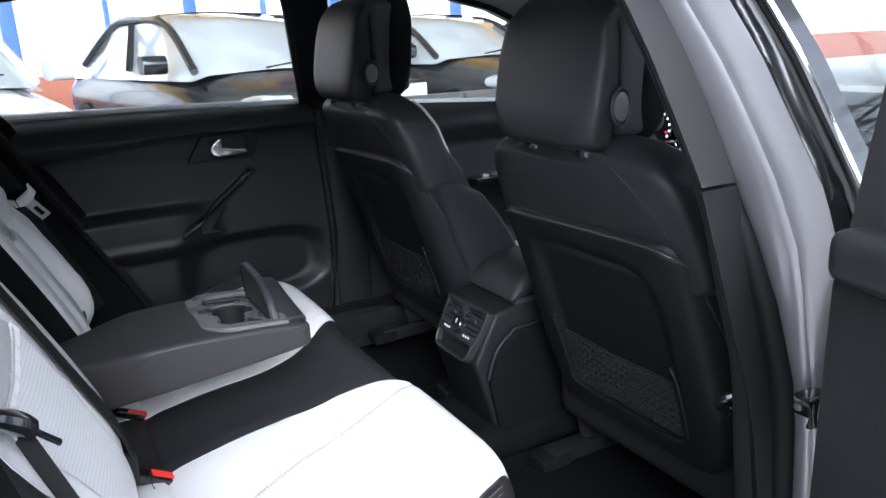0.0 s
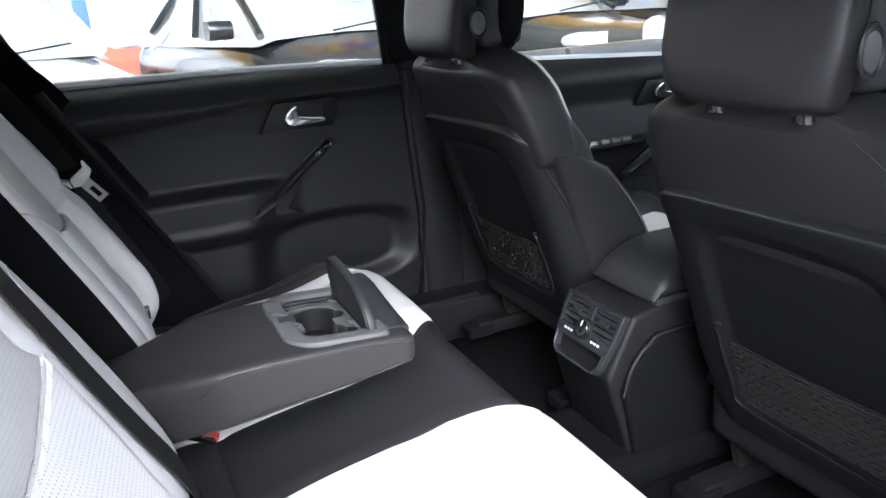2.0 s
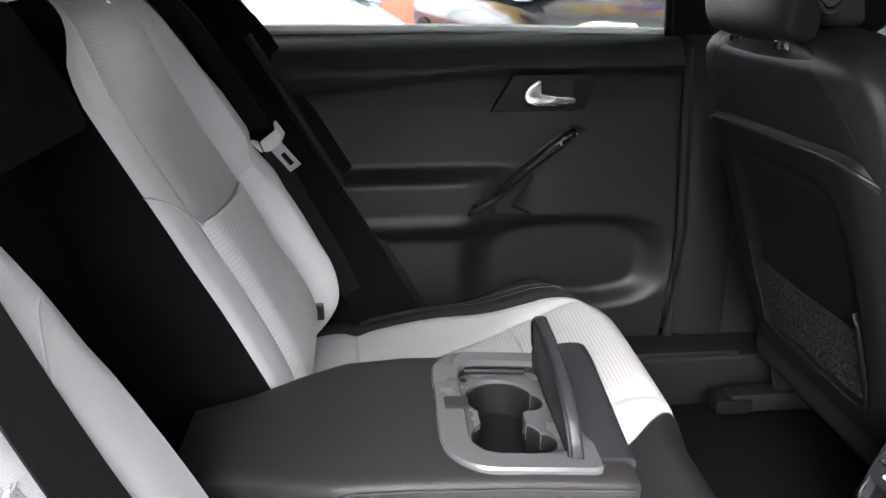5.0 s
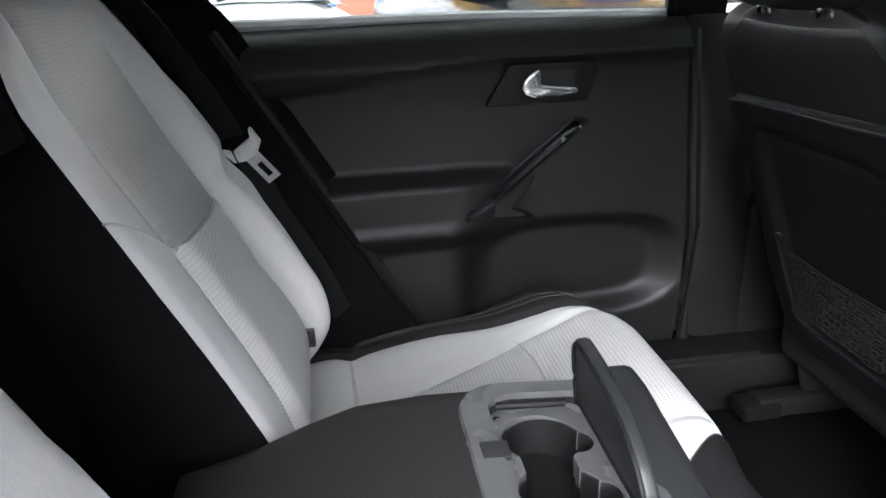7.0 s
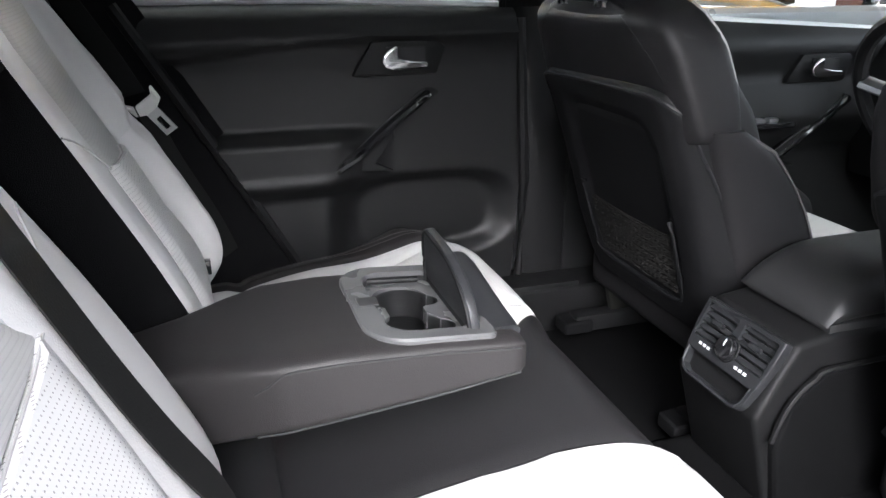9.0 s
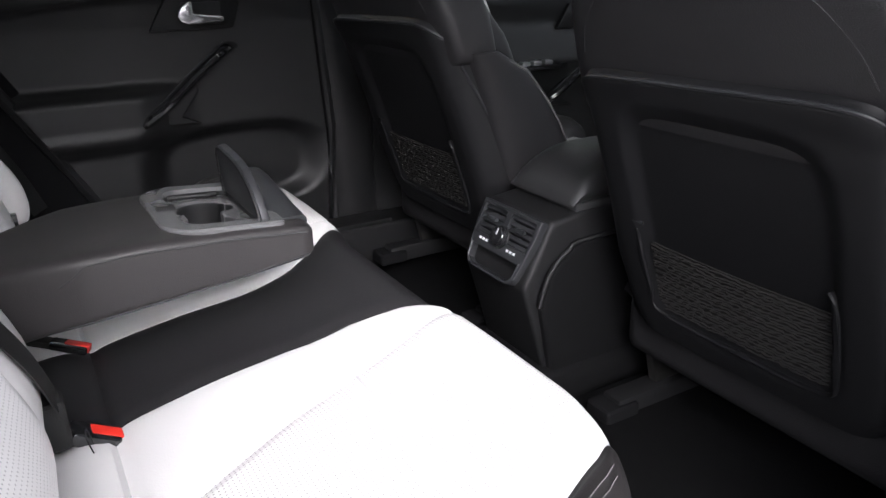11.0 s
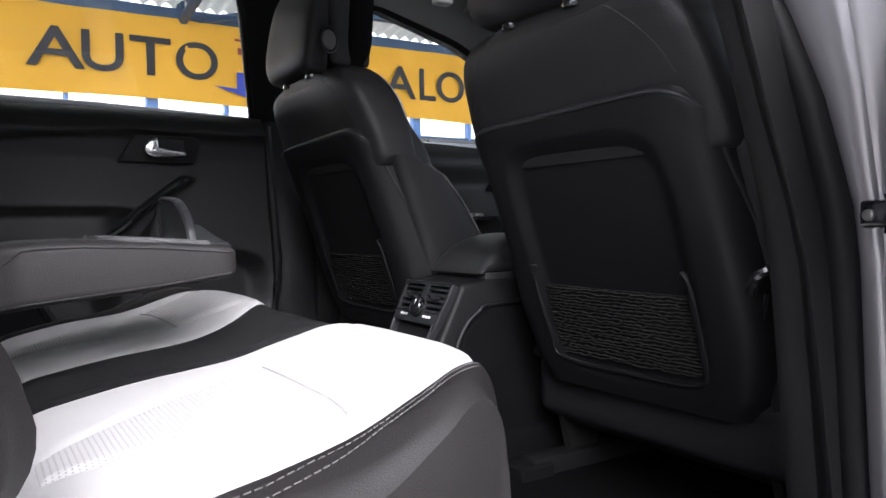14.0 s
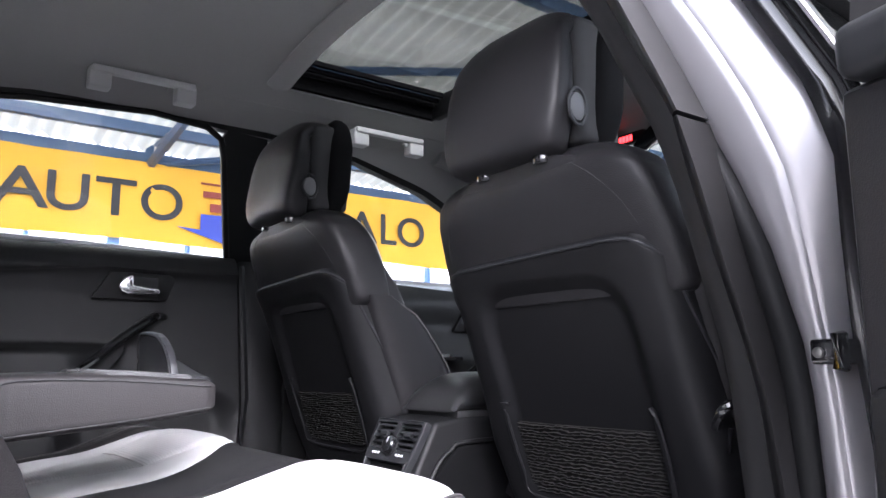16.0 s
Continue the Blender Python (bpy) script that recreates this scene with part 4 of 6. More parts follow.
for k in range(4):
    part("window_switch", rbox(0.45 + 0.036 * k, 0.475 + 0.036 * k, YC + 0.625, YC + 0.645, 0.706, 0.716, 0.003), SATIN, switches)
mirror = thing("door_mirror", (0.98, YC + 0.98, 0.92), "body coloured door mirror with reflecting glass", "mirror")
part("housing", loft([[Vector((0.99 + d, YC + 0.98 + 0.105 * s * a, 0.945 + 0.072 * s * b)) for a, b in oval(24, 3.2, 1, 1)] for d, s in ((-0.005, 1.0), (0.03, 1.0), (0.07, 0.85), (0.10, 0.5))]), GLOSS, mirror)
m_glass = prism([(YC + 0.98 + 0.095 * a, 0.945 + 0.062 * b) for a, b in oval(24, 3.2, 1, 1)], "x", 0.978, 0.983)
m_glass.transform(Matrix.Translation((0.98, YC + 0.98, 0.94)) @ Matrix.Rotation(radians(28), 4, "Z") @ Matrix.Translation((-0.98, -YC - 0.98, -0.94)))
part("mirror_glass", m_glass, MIRROR, mirror)
part("foot", tube([(1.0, YC + 0.80, 0.90), (1.02, YC + 0.90, 0.905)], 0.025, 8), GLOSS, mirror)

for ob in (left_body, window_1, window_2, door_2, door_3):
    ob.location.x -= 0.037

# ---- front seats ----
SY = -0.376


def seat_x(z):
    return interp(z, [0.40, 0.434, 0.50, 0.62, 0.72, 0.82, 0.90, 0.965], [0.100, 0.090, 0.068, 0.030, -0.005, -0.043, -0.074, -0.092])


def seat_w(z):
    return interp(z, [0.40, 0.46, 0.55, 0.65, 0.75, 0.83, 0.89, 0.925, 0.945, 0.955], [0.18, 0.225, 0.243, 0.238, 0.229, 0.224, 0.222, 0.212, 0.18, 0.10])


def bolster_front(z):
    return interp(z, [0.42, 0.50, 0.55, 0.60, 0.65, 0.70, 0.75, 0.779, 0.79], [0.235, 0.248, 0.247, 0.236, 0.212, 0.178, 0.135, 0.080, 0.062])


def front_seat():
    ob = thing("front_seat", (0.15, SY, 0.27), "charcoal leather front seat with pale piping and a net pocket", "car seat", "front seats")
    # upholstered backrest
    rings = []
    for k in range(31):
        z = 0.42 + 0.535 * k / 30
        x, w = seat_x(z), seat_w(z)
        d = interp(z, [0.42, 0.6, 0.8, 0.92, 0.955], [0.12, 0.125, 0.125, 0.11, 0.07])
        rings.append([Vector((x + 0.014 * smooth_step(0.86, 0.80, z) + d / 2 + a + 0.012 * abs(b / w) ** 3, SY + b, z + 0.008 * max(0, (z - 0.907) / 0.048) * (1 - (b / w) ** 2))) for a, b in oval(40, 4.5, d / 2, w)])
    part("backrest", loft(rings), LEATHER, ob)
    # shoulder: one broad mass, its front edges standing forward
    def shoulder_at(z):
        under = 1 - math.sqrt(max(0.0, 1 - max(0.0, 1 - (z - 0.766) / 0.022) ** 2))
        front = interp(z, [0.766, 0.84, 0.90, 0.945, 0.972, 0.976], [0.086, 0.074, 0.054, 0.028, 0.004, -0.012]) - 0.024 * under
        back = seat_x(z) - 0.001 + 0.05 * max(0, (z - 0.925) / 0.05) ** 2
        wide = interp(z, [0.766, 0.79, 0.84, 0.90, 0.925, 0.945, 0.960, 0.970, 0.976], [0.236, 0.236, 0.233, 0.221, 0.209, 0.190, 0.165, 0.130, 0.085]) - 0.016 * under
        return (front + back) / 2, (front - back) / 2, wide

    def shoulder_back(b, z):
        mid, half, wide = shoulder_at(z)
        q = min(0.999, abs(b) / wide)
        return Vector((mid - half * (1 - q ** 5) ** 0.2 + 0.0004, SY + b, z))
    rings, brim = [], []
    for z in [0.766, 0.7675, 0.770, 0.774, 0.779, 0.784, 0.788] + [0.79 + 0.186 * (k / 24) ** 0.8 for k in range(1, 25)]:
        mid, half, wide = shoulder_at(z)
        rings.append([Vector((mid + a - 0.030 * (1 - (b / wide) ** 2) * (a > 0), SY + b, z)) for a, b in oval(56, 5.0, half, wide)])
        if z > 0.772:
            brim.append((mid + 0.90 * half, 0.862 * wide + 0.0012, z))
    part("shoulder", loft(rings), LEATHER, ob)
    for sgn in (-1, 1):
        # lower bolster, standing further forward
        rings = []
        for k in range(21):
            t = k / 20
            z = 0.42 + 0.366 * t
            front, back = bolster_front(z), seat_x(z) + 0.035
            mid, half = (front + back) / 2, max(0.01, (front - back) / 2)
            rings.append([Vector((mid + a, SY + sgn * 0.206 + b, z)) for a, b in oval(32, 3.0, half, 0.039)])
        part("side_bolster", loft(rings), LEATHER, ob)
        line = curve([(x, SY + sgn * w, z) for x, w, z in brim[:-2:2]], 24)
        part("piping", tube(line, 0.0028, 6), PALE_SEAM, ob, "pale leather piping")
        low = [(bolster_front(z) - 0.016, SY + sgn * 0.2405, z) for z in [0.46 + 0.31 * k / 16 for k in range(17)]]
        part("piping", tube(low, 0.0016, 6), STITCH, ob, "grey seam piping")
    # plastic shell on the back
    def shell_top(b):
        return 0.838 - 0.006 * b - 0.045 * abs(b) ** 12

    def shell(u, v):
        b = 2 * u - 1
        top = shell_top(b)
        z = 0.432 + (top - 0.432) * v
        y = b * seat_w(z) * 0.99
        x = seat_x(z) - 0.010 + (0.050 + 0.05 * smooth_step(0.80, 0.62, z)) * abs(b) ** 16
        x += 0.013 * smooth_step(0.012, 0.0, top - z) - 0.004 * smooth_step(0.05, 0.012, top - z)
        rr = ((abs(y + 0.005) / 0.143) ** 6 + (abs(z - 0.628) / 0.158) ** 6) ** (1 / 6)
        x += 0.012 * smooth_step(1.10, 0.90, rr)
        return Vector((x, SY + y, z))
    part("back_panel", sheet(shell, 80, 120, 0.006, None, (-1, 0, 0)), SHELL, ob, "black plastic seat back shell", smooth=70)
    lip = [shell((1 + b) / 2, 0.978) + Vector((-0.0004, 0, 0)) for b in [-0.955 + 1.91 * k / 40 for k in range(41)]]
    lip = [shell((1 - 0.968) / 2, 0.20 + 0.74 * k / 24) for k in range(25)] + lip + [shell((1 + 0.968) / 2, 0.94 - 0.74 * k / 24) for k in range(25)]
    part("panel_lip", tube(lip, 0.0028, 8), GREY_PLASTIC, ob, "smooth rolled edge of the shell")
    for sgn in (-1, 1):
        seam = [shoulder_back(sgn * b, z) for b, z in ((0.070, 0.951), (0.095, 0.946), (0.125, 0.932), (0.155, 0.908), (0.178, 0.880), (0.192, 0.850))]
        part("seam", tube(curve(seam, 24), 0.0008, 6), SEAM, ob)
    # elastic net pocket and its frame
    def pocket(u, v):
        y = -0.136 + 0.272 * u
        z = 0.483 + 0.108 * v
        return Vector((seat_x(z) - 0.001 - 0.006 * math.sin(math.pi * u) * (0.4 + 0.6 * v), SY + y - 0.004, z))
    net = part("net_pocket", sheet(pocket, 24, 12, 0.0015, None, (-1, 0, 0)), NET, ob, "dark elastic net pocket")
    bm = None
    wob = random.Random(11)
    for r in range(22):
        v = (r + 0.3) / 22
        line = []
        lift = 0.0
        for k in range(64):
            lift = 0.6 * lift + wob.uniform(-0.0011, 0.0011)
            line.append(pocket(k / 63, v) + Vector((-0.0022 - 0.0008 * math.sin(k * 2.1 + r), 0, lift)))
        bm = tube(line, [0.0017 + 0.0006 * math.sin(k * 1.7 + r * 2.3) for k in range(64)], 4, bm)
    part("net_mesh", bm, NET, net)
    frame_line = curve([(seat_x(0.615) + 0.002, SY + 0.152, 0.617), (seat_x(0.60) - 0.008, SY + 0.150, 0.602), (seat_x(0.52) - 0.008, SY + 0.144, 0.52), (seat_x(0.478) - 0.006, SY + 0.13, 0.476), (seat_x(0.474) - 0.006, SY, 0.470), (seat_x(0.478) - 0.006, SY - 0.13, 0.474), (seat_x(0.52) - 0.008, SY - 0.146, 0.52), (seat_x(0.60) - 0.010, SY - 0.148, 0.602), (seat_x(0.62) - 0.006, SY - 0.140, 0.622)], 48)
    part("pocket_frame", tube(frame_line, 0.0048, 8, None, 0.7), SHELL, ob)
    part("hook", tube([(seat_x(0.612) - 0.006, SY + 0.162, 0.617), (seat_x(0.612) - 0.010, SY + 0.155, 0.620), (seat_x(0.612) - 0.008, SY + 0.138, 0.619)], 0.003, 6), GREY_PLASTIC, ob)
    # seat cushion, frame and rails
    def cushion(u, v, lo=-0.5, hi=0.5, up=0.0):
        x = 0.10 + 0.48 * u
        b = lo + (hi - lo) * v
        roll = up * max(0.0, 1 - (2 * v - 1) ** 4)
        return Vector((x, SY + 0.24 * b, 0.462 + 0.060 * u + roll - 0.03 * smooth_step(0.92, 1.0, u)))
    part("cushion_top", sheet(cushion, 20, 20, 0.03, None, (0, 0, 1)), WHITE, ob, "pale leather seat cushion")
    for sgn in (-1, 1):
        edge = sheet(lambda u, v: cushion(u, v, sgn * 0.495, sgn * 1.0, 0.045), 20, 16, 0.03, None, (0, 0, 1))
        part("cushion_bolster", edge, LEATHER, ob)
    part("cushion_base", rbox(0.10, 0.58, SY - 0.235, SY + 0.235, 0.36, 0.47, 0.03, 4), LEATHER, ob)
    part("rear_valance", prism([(0.100, 0.455), (0.100, 0.42), (0.108, 0.385), (0.128, 0.355), (0.16, 0.338), (0.22, 0.335), (0.22, 0.455)], "y", SY - 0.226, SY + 0.226, 0.014, 3), LEATHER, ob)
    for sgn in (-1, 1):
        part("rail", rbox(0.05, 0.62, SY + sgn * 0.20 - 0.02, SY + sgn * 0.20 + 0.02, 0.262, 0.30, 0.006), RUBBER, ob)
        part("rail_cap", rbox(0.02, 0.09, SY + sgn * 0.20 - 0.028, SY + sgn * 0.20 + 0.028, 0.262, 0.292, 0.01, 3), BLACK_CLOTH, ob)
        part("bracket", prism([(0.14, 0.30), (0.20, 0.30), (0.24, 0.38), (0.12, 0.38)], "y", SY + sgn * 0.20 - 0.008, SY + sgn * 0.20 + 0.008, 0.003), STEEL, ob)
    # headrest: rear pad with splayed flanks, dark slot, front pad, chrome posts, release button
    rings = []
    for k in range(31):
        t = k / 30
        z = 0.954 + 0.226 * t
        e = max((1 - abs(2 * t - 1) ** 5) ** 0.5, 0.0)
        w = interp(t, [0, 0.3, 0.6, 0.85, 1], [0.112, 0.123, 0.123, 0.114, 0.102]) * (0.86 + 0.14 * e)
        back = -0.122 + 0.040 * t ** 1.5 + 0.034 * (1 - e)
        front = -0.050 + 0.072 * smooth_step(0.80, 0.97, t)
        d = (front - back) / 2
        ring = [Vector((back + d + a, SY + 0.011 + b * (1 - 0.05 * a / d), z - 0.010 * (t - 0.4) * abs(b / w) ** 3)) for a, b in oval(60, 4.4, d, w)]
        rings.append(ring)
    head = part("headrest", loft(rings), LEATHER, ob, smooth=50)
    part("headrest_core", rbox(-0.054, 0.036, SY - 0.104, SY + 0.104, 0.975, 1.165, 0.02, 4), SEAM, head)
    rings = []
    for k in range(25):
        t = k / 24
        z = 0.964 + 0.222 * t
        e = max((1 - abs(2 * t - 1) ** 5) ** 0.5, 0.15)
        w = interp(t, [0, 0.3, 0.7, 1], [0.104, 0.122, 0.122, 0.102]) * (0.82 + 0.18 * e)
        rings.append([Vector((0.012 + 0.016 * t + a - 0.012 * abs(b / w) ** 2.5, SY + b, z)) for a, b in oval(36, 3.2, 0.036 * (0.4 + 0.6 * e), w)])
    part("front_pad", loft(rings), BLACK_CLOTH, head, "black front pad")
    for b in (-0.062, 0.060):
        part("post", tube([(-0.055, SY + b, 0.905), (-0.077, SY + b, 0.955), (-0.073, SY + b, 0.982)], 0.0065, 10), CHROME, ob, "chrome post")
        part("post_collar", disc(-0.080, SY + b, 0.955, 0.015, "z", 0.016, 20, None, 0.004), GLOSS, ob)
    btn = disc(0, 0, 0, 0.015, "x", 0.010, 24, None, 0.003)
    for v in btn.verts:
        v.co.z *= 1.35
    btn.transform(Matrix.Translation((-0.064, SY - 0.1105, 1.019)) @ Matrix.Rotation(radians(93), 4, "Z"))
    part("release_button", btn, BUTTON, head, "grey oval release button")
    ring = tube([(0, 0.0175 * math.cos(a), 0.0255 * math.sin(a)) for a in [2 * math.pi * i / 24 for i in range(25)]], 0.0025, 6, None, 1, (1, 0, 0))
    ring.transform(Matrix.Translation((-0.064, SY - 0.1145, 1.019)) @ Matrix.Rotation(radians(93), 4, "Z"))
    part("button_rim", ring, GREY_PLASTIC, head)
    return ob


seat = front_seat()
other = copy_thing(seat, Matrix.Translation((0.15 - 0.040, SY + 0.726, 0.27 + 0.033)))
tagged(other, label="charcoal leather driver's seat with pale piping behind the wheel")


# ---- rear bench ----
CUSH = curve([(-0.78, 0, 0.45), (-0.745, 0, 0.462), (-0.70, 0, 0.466), (-0.668, 0, 0.460), (-0.635, 0, 0.470), (-0.54, 0, 0.488), (-0.42, 0, 0.504), (-0.345, 0, 0.527), (-0.300, 0, 0.543), (-0.269, 0, 0.543), (-0.249, 0, 0.522), (-0.242, 0, 0.48), (-0.245, 0, 0.42), (-0.26, 0, 0.28)], 78)
CUSH_X = [p.x for p in CUSH]
CUSH_FAR = np.maximum.accumulate(CUSH_X).tolist()
CUSH_L = [i / (len(CUSH) - 1) for i in range(len(CUSH))]


def along(v):
    """How far forward the cushion has come at v, never turning back below its nose."""
    return interp(v, CUSH_L, CUSH_FAR)


def cushion_at(t, v, sgn):
    """A point of the rear cushion at t metres from the car's middle and v from rear to the foot of its front."""
    x, z = interp(v, CUSH_L, CUSH_X), interp(v, CUSH_L, [p.z for p in CUSH])
    back = max(0, (t - 0.42) / 0.13)
    x = -0.72 + (x + 0.72) * (1 - 0.09 * min(back, 1.4) ** 2) - 0.012 * smooth_step(0.2, 0.1, t) * smooth_step(-0.32, -0.27, x)
    rise = interp(t, [0, 0.06, 0.11, 0.15, 0.20, 0.30, 0.42, 0.50, 0.56, 0.60, 0.63, 0.66], [-0.002, -0.002, -0.003, -0.001, 0.003, 0.005, 0.004, 0.001, 0.002, 0.000, -0.008, -0.03])
    z += rise * interp(x, [-0.72, -0.60, -0.45], [0.35, 0.65, 1.0])
    return Vector((x, YC + sgn * t, z))


def cushion_patch(t0, t1, v0, v1, sgn, puff=0.006, nu=24, nv=40, thick=0.02):
    """A padded panel that falls into a seam along all its edges."""
    def f(u, v):
        vv = v0 + (v1 - v0) * v
        a, b = (t(vv) if callable(t) else t for t in (t0, t1))
        t = a + (b - a) * u
        wid, lng = abs(b - a), 1.1 * (v1 - v0)
        edge = min(u * wid, (1 - u) * wid, v * lng, (1 - v) * lng)
        return cushion_at(t, vv, sgn) + Vector((0, 0, puff * smooth_step(0, 0.016, edge)))
    return sheet(f, nu, nv, thick, None, (0.3, 0, 1))


def v_of(x):
    return interp(x, CUSH_FAR[:61], CUSH_L[:61])


bench = thing("rear_bench", (-0.6, YC, 0.262), "pale perforated and charcoal leather rear bench seat", "car seat")
cushion_part = part("cushion", rbox(-0.76, -0.30, YC - 0.58, YC + 0.58, 0.262, 0.44, 0.02), CARPET, bench, "pale leather cushion on a black base")


def insert_edge(v):
    return -interp(along(v), [-0.72, -0.65, -0.55, -0.45, -0.37, -0.335, -0.305, -0.255], [0.108, 0.107, 0.103, 0.100, 0.110, 0.126, 0.146, 0.184])


def outer_edge(v):
    return interp(along(v), [-0.72, -0.60, -0.50, -0.40, -0.32, -0.28, -0.255], [0.588, 0.585, 0.580, 0.560, 0.545, 0.528, 0.505])


def outer_limit(v):
    return interp(along(v), [-0.72, -0.6, -0.5, -0.4, -0.32, -0.255], [0.635, 0.650, 0.655, 0.648, 0.635, 0.618])


def strip_edge(v):
    return interp(along(v), [-0.66, -0.56, -0.49, -0.41, -0.30, -0.255], [0.325, 0.282, 0.252, 0.228, 0.212, 0.205])


def perf_edge(v):
    return interp(along(v), [-0.66, -0.59, -0.51, -0.40, -0.28, -0.255], [0.400, 0.426, 0.456, 0.502, 0.512, 0.490])


V0, VF, VG, VN, VW, VE = 0.02, v_of(-0.668), v_of(-0.410), v_of(-0.258), v_of(-0.2435), 1.0
part("centre_panel", cushion_patch(insert_edge, lambda v: -insert_edge(v), VF, VE, 1, 0.004, 24, 60), LEATHER, cushion_part, "charcoal leather middle panel")
part("rear_fold", cushion_patch(lambda v: -0.125, lambda v: 0.112, V0, VF, 1, 0.006, 24, 10), LEATHER, cushion_part, "charcoal leather fold")
for sgn in (-1, 1):
    def skirt(u, v):
        top = cushion_at(outer_limit(0.02 + 0.98 * u), 0.02 + 0.98 * u, sgn)
        z = top.z + (min(0.27, top.z - 0.01) - top.z) * v
        return Vector((top.x, top.y + sgn * 0.006 * math.sin(math.pi * min(1, 2.2 * v)), z))
    part("side_skirt", sheet(skirt, 60, 10, 0.006, None, (0, sgn, 0)), ARM_LEATHER, cushion_part, "grey leather side of the cushion")
    part("rear_fold", cushion_patch(0.127 if sgn < 0 else 0.114, outer_edge, V0, VF, sgn, 0.008, 24, 12), WHITE, cushion_part, "plain pale leather fold")
    part("inner_strip", cushion_patch(lambda v: 0.003 - insert_edge(v), strip_edge, VF, VN, sgn, 0.003, 14, 50), WHITE, cushion_part)
    part("perforated_panel", cushion_patch(strip_edge, perf_edge, VF, VG, sgn, 0.004, 30, 40), PERF, cushion_part, "perforated pale leather panel")
    part("perforated_panel", cushion_patch(strip_edge, perf_edge, VG, VN, sgn, 0.005, 30, 40), PERF, cushion_part, "perforated pale leather panel")
    fold = [cushion_at(strip_edge(VG) + (perf_edge(VG) - strip_edge(VG)) * k / 20, VG, sgn) + Vector((0, 0, 0.0015)) for k in range(21)]
    part("cross_seam", tube(fold, 0.0014, 6), PALE_SEAM, cushion_part)
    part("outer_strip", cushion_patch(perf_edge, outer_edge, VF, VN, sgn, 0.003, 10, 50), WHITE, cushion_part)
    part("front_band", cushion_patch(lambda v: 0.003 - insert_edge(v), outer_edge, VN, VW, sgn, 0.003, 30, 12), WHITE, cushion_part)
    part("front_face", cushion_patch(lambda v: 0.003 - insert_edge(v), outer_edge, VW, VE, sgn, 0.003, 20, 12), LEATHER, cushion_part, "charcoal leather front face")
    part("side_bolster", cushion_patch(outer_edge, outer_limit, V0, VE, sgn, 0.006, 20, 60), ARM_LEATHER, cushion_part, "grey leather side bolster")
    for off in (0.030, 0.044):
        bm = None
        for k in range(70):
            v = 0.25 + 0.45 * k / 70
            a = cushion_at(outer_edge(v) + off, v, sgn) + Vector((0, 0, 0.0075))
            b = cushion_at(outer_edge(v + 0.0043) + off, v + 0.0043, sgn) + Vector((0, 0, 0.0075))
            bm = tube([a, b], 0.0007, 4, bm)
        part("stitching", bm, STITCH, cushion_part, "pale grey stitching")

BACK = curve([(-0.82, 0, 0.448), (-0.765, 0, 0.49), (-0.735, 0, 0.54), (-0.734, 0, 0.60), (-0.768, 0, 0.69), (-0.822, 0, 0.80), (-0.866, 0, 0.88), (-0.910, 0, 0.96), (-0.940, 0, 1.02), (-0.968, 0, 1.05), (-1.0, 0, 1.055), (-1.04, 0, 1.035)], 66)
BACK_L = [i / (len(BACK) - 1) for i in range(len(BACK))]
BACK_Z = [p.z for p in BACK]
RISING = BACK_Z.index(max(BACK_Z)) + 1


def back_z(v):
    return interp(v, BACK_L, BACK_Z)


def v_back(z):
    return interp(z, BACK_Z[:RISING], BACK_L[:RISING])


def back_at(t, v, sgn):
    x, z = interp(v, BACK_L, [p.x for p in BACK]), back_z(v)
    dish = interp(t, [0.085, 0.105, 0.16, 0.20, 0.30, 0.40, 0.47, 0.51, 0.53, 0.555, 0.59, 0.615, 0.64], [-0.03, -0.006, 0, 0, -0.006, -0.017, -0.031, -0.040, -0.036, -0.008, 0.0, -0.018, -0.08])
    x += dish * (interp(z, [0.5, 0.56, 0.68, 0.85, 1.0], [0.2, 0.3, 1.0, 0.9, 0.5]) if t < 0.56 else 1.0)
    x += 0.020 * interp(t, [0.505, 0.55, 0.59, 0.63], [0, 1, 1, 0]) * interp(z, [0.46, 0.54, 0.62, 0.74], [0.6, 1.0, 0.8, 0])
    if sgn < 0:
        x += 0.024 * interp(t, [0.545, 0.580, 0.625, 0.655], [0, 1, 1, 0.6]) * interp(z, [0.46, 0.52, 0.60, 0.74], [1.3, 1.3, 0.9, 0])
        x += interp(t, [0.60, 0.615, 0.64, 0.655], [0, 0.012, 0.045, 0.03])
    return Vector((x, YC + sgn * t, z))


def back_patch(t0, t1, v0, v1, sgn, puff=0.005, nu=20, nv=40, step=False, soft=0.014):
    def f(u, v):
        lo, hi = (q(u) if callable(q) else q for q in (v0, v1))
        vv = lo + (hi - lo) * v
        a, b = (q(vv) if callable(q) else q for q in (t0, t1))
        t = a + (b - a) * u
        wid, lng = abs(b - a), 0.75 * (hi - lo)
        edge = min(u * wid, (1 - u) * wid, v * lng, (1 - v) * lng)
        if step:
            edge = min(u * wid, (1 - u) * wid) * 0.5
        return back_at(t, vv, sgn) + Vector((puff * smooth_step(0, soft, edge), 0, 0.3 * puff * step))
    return sheet(f, nu, nv, 0.02, None, (1, 0, 0.4))


def inner_edge(v, sgn):
    return interp(back_z(v), [0.5, 0.80, 0.95, 0.985, 1.025, 1.05], [0.106, 0.110, 0.128, 0.145, 0.215, 0.24]) + 0.012 * sgn


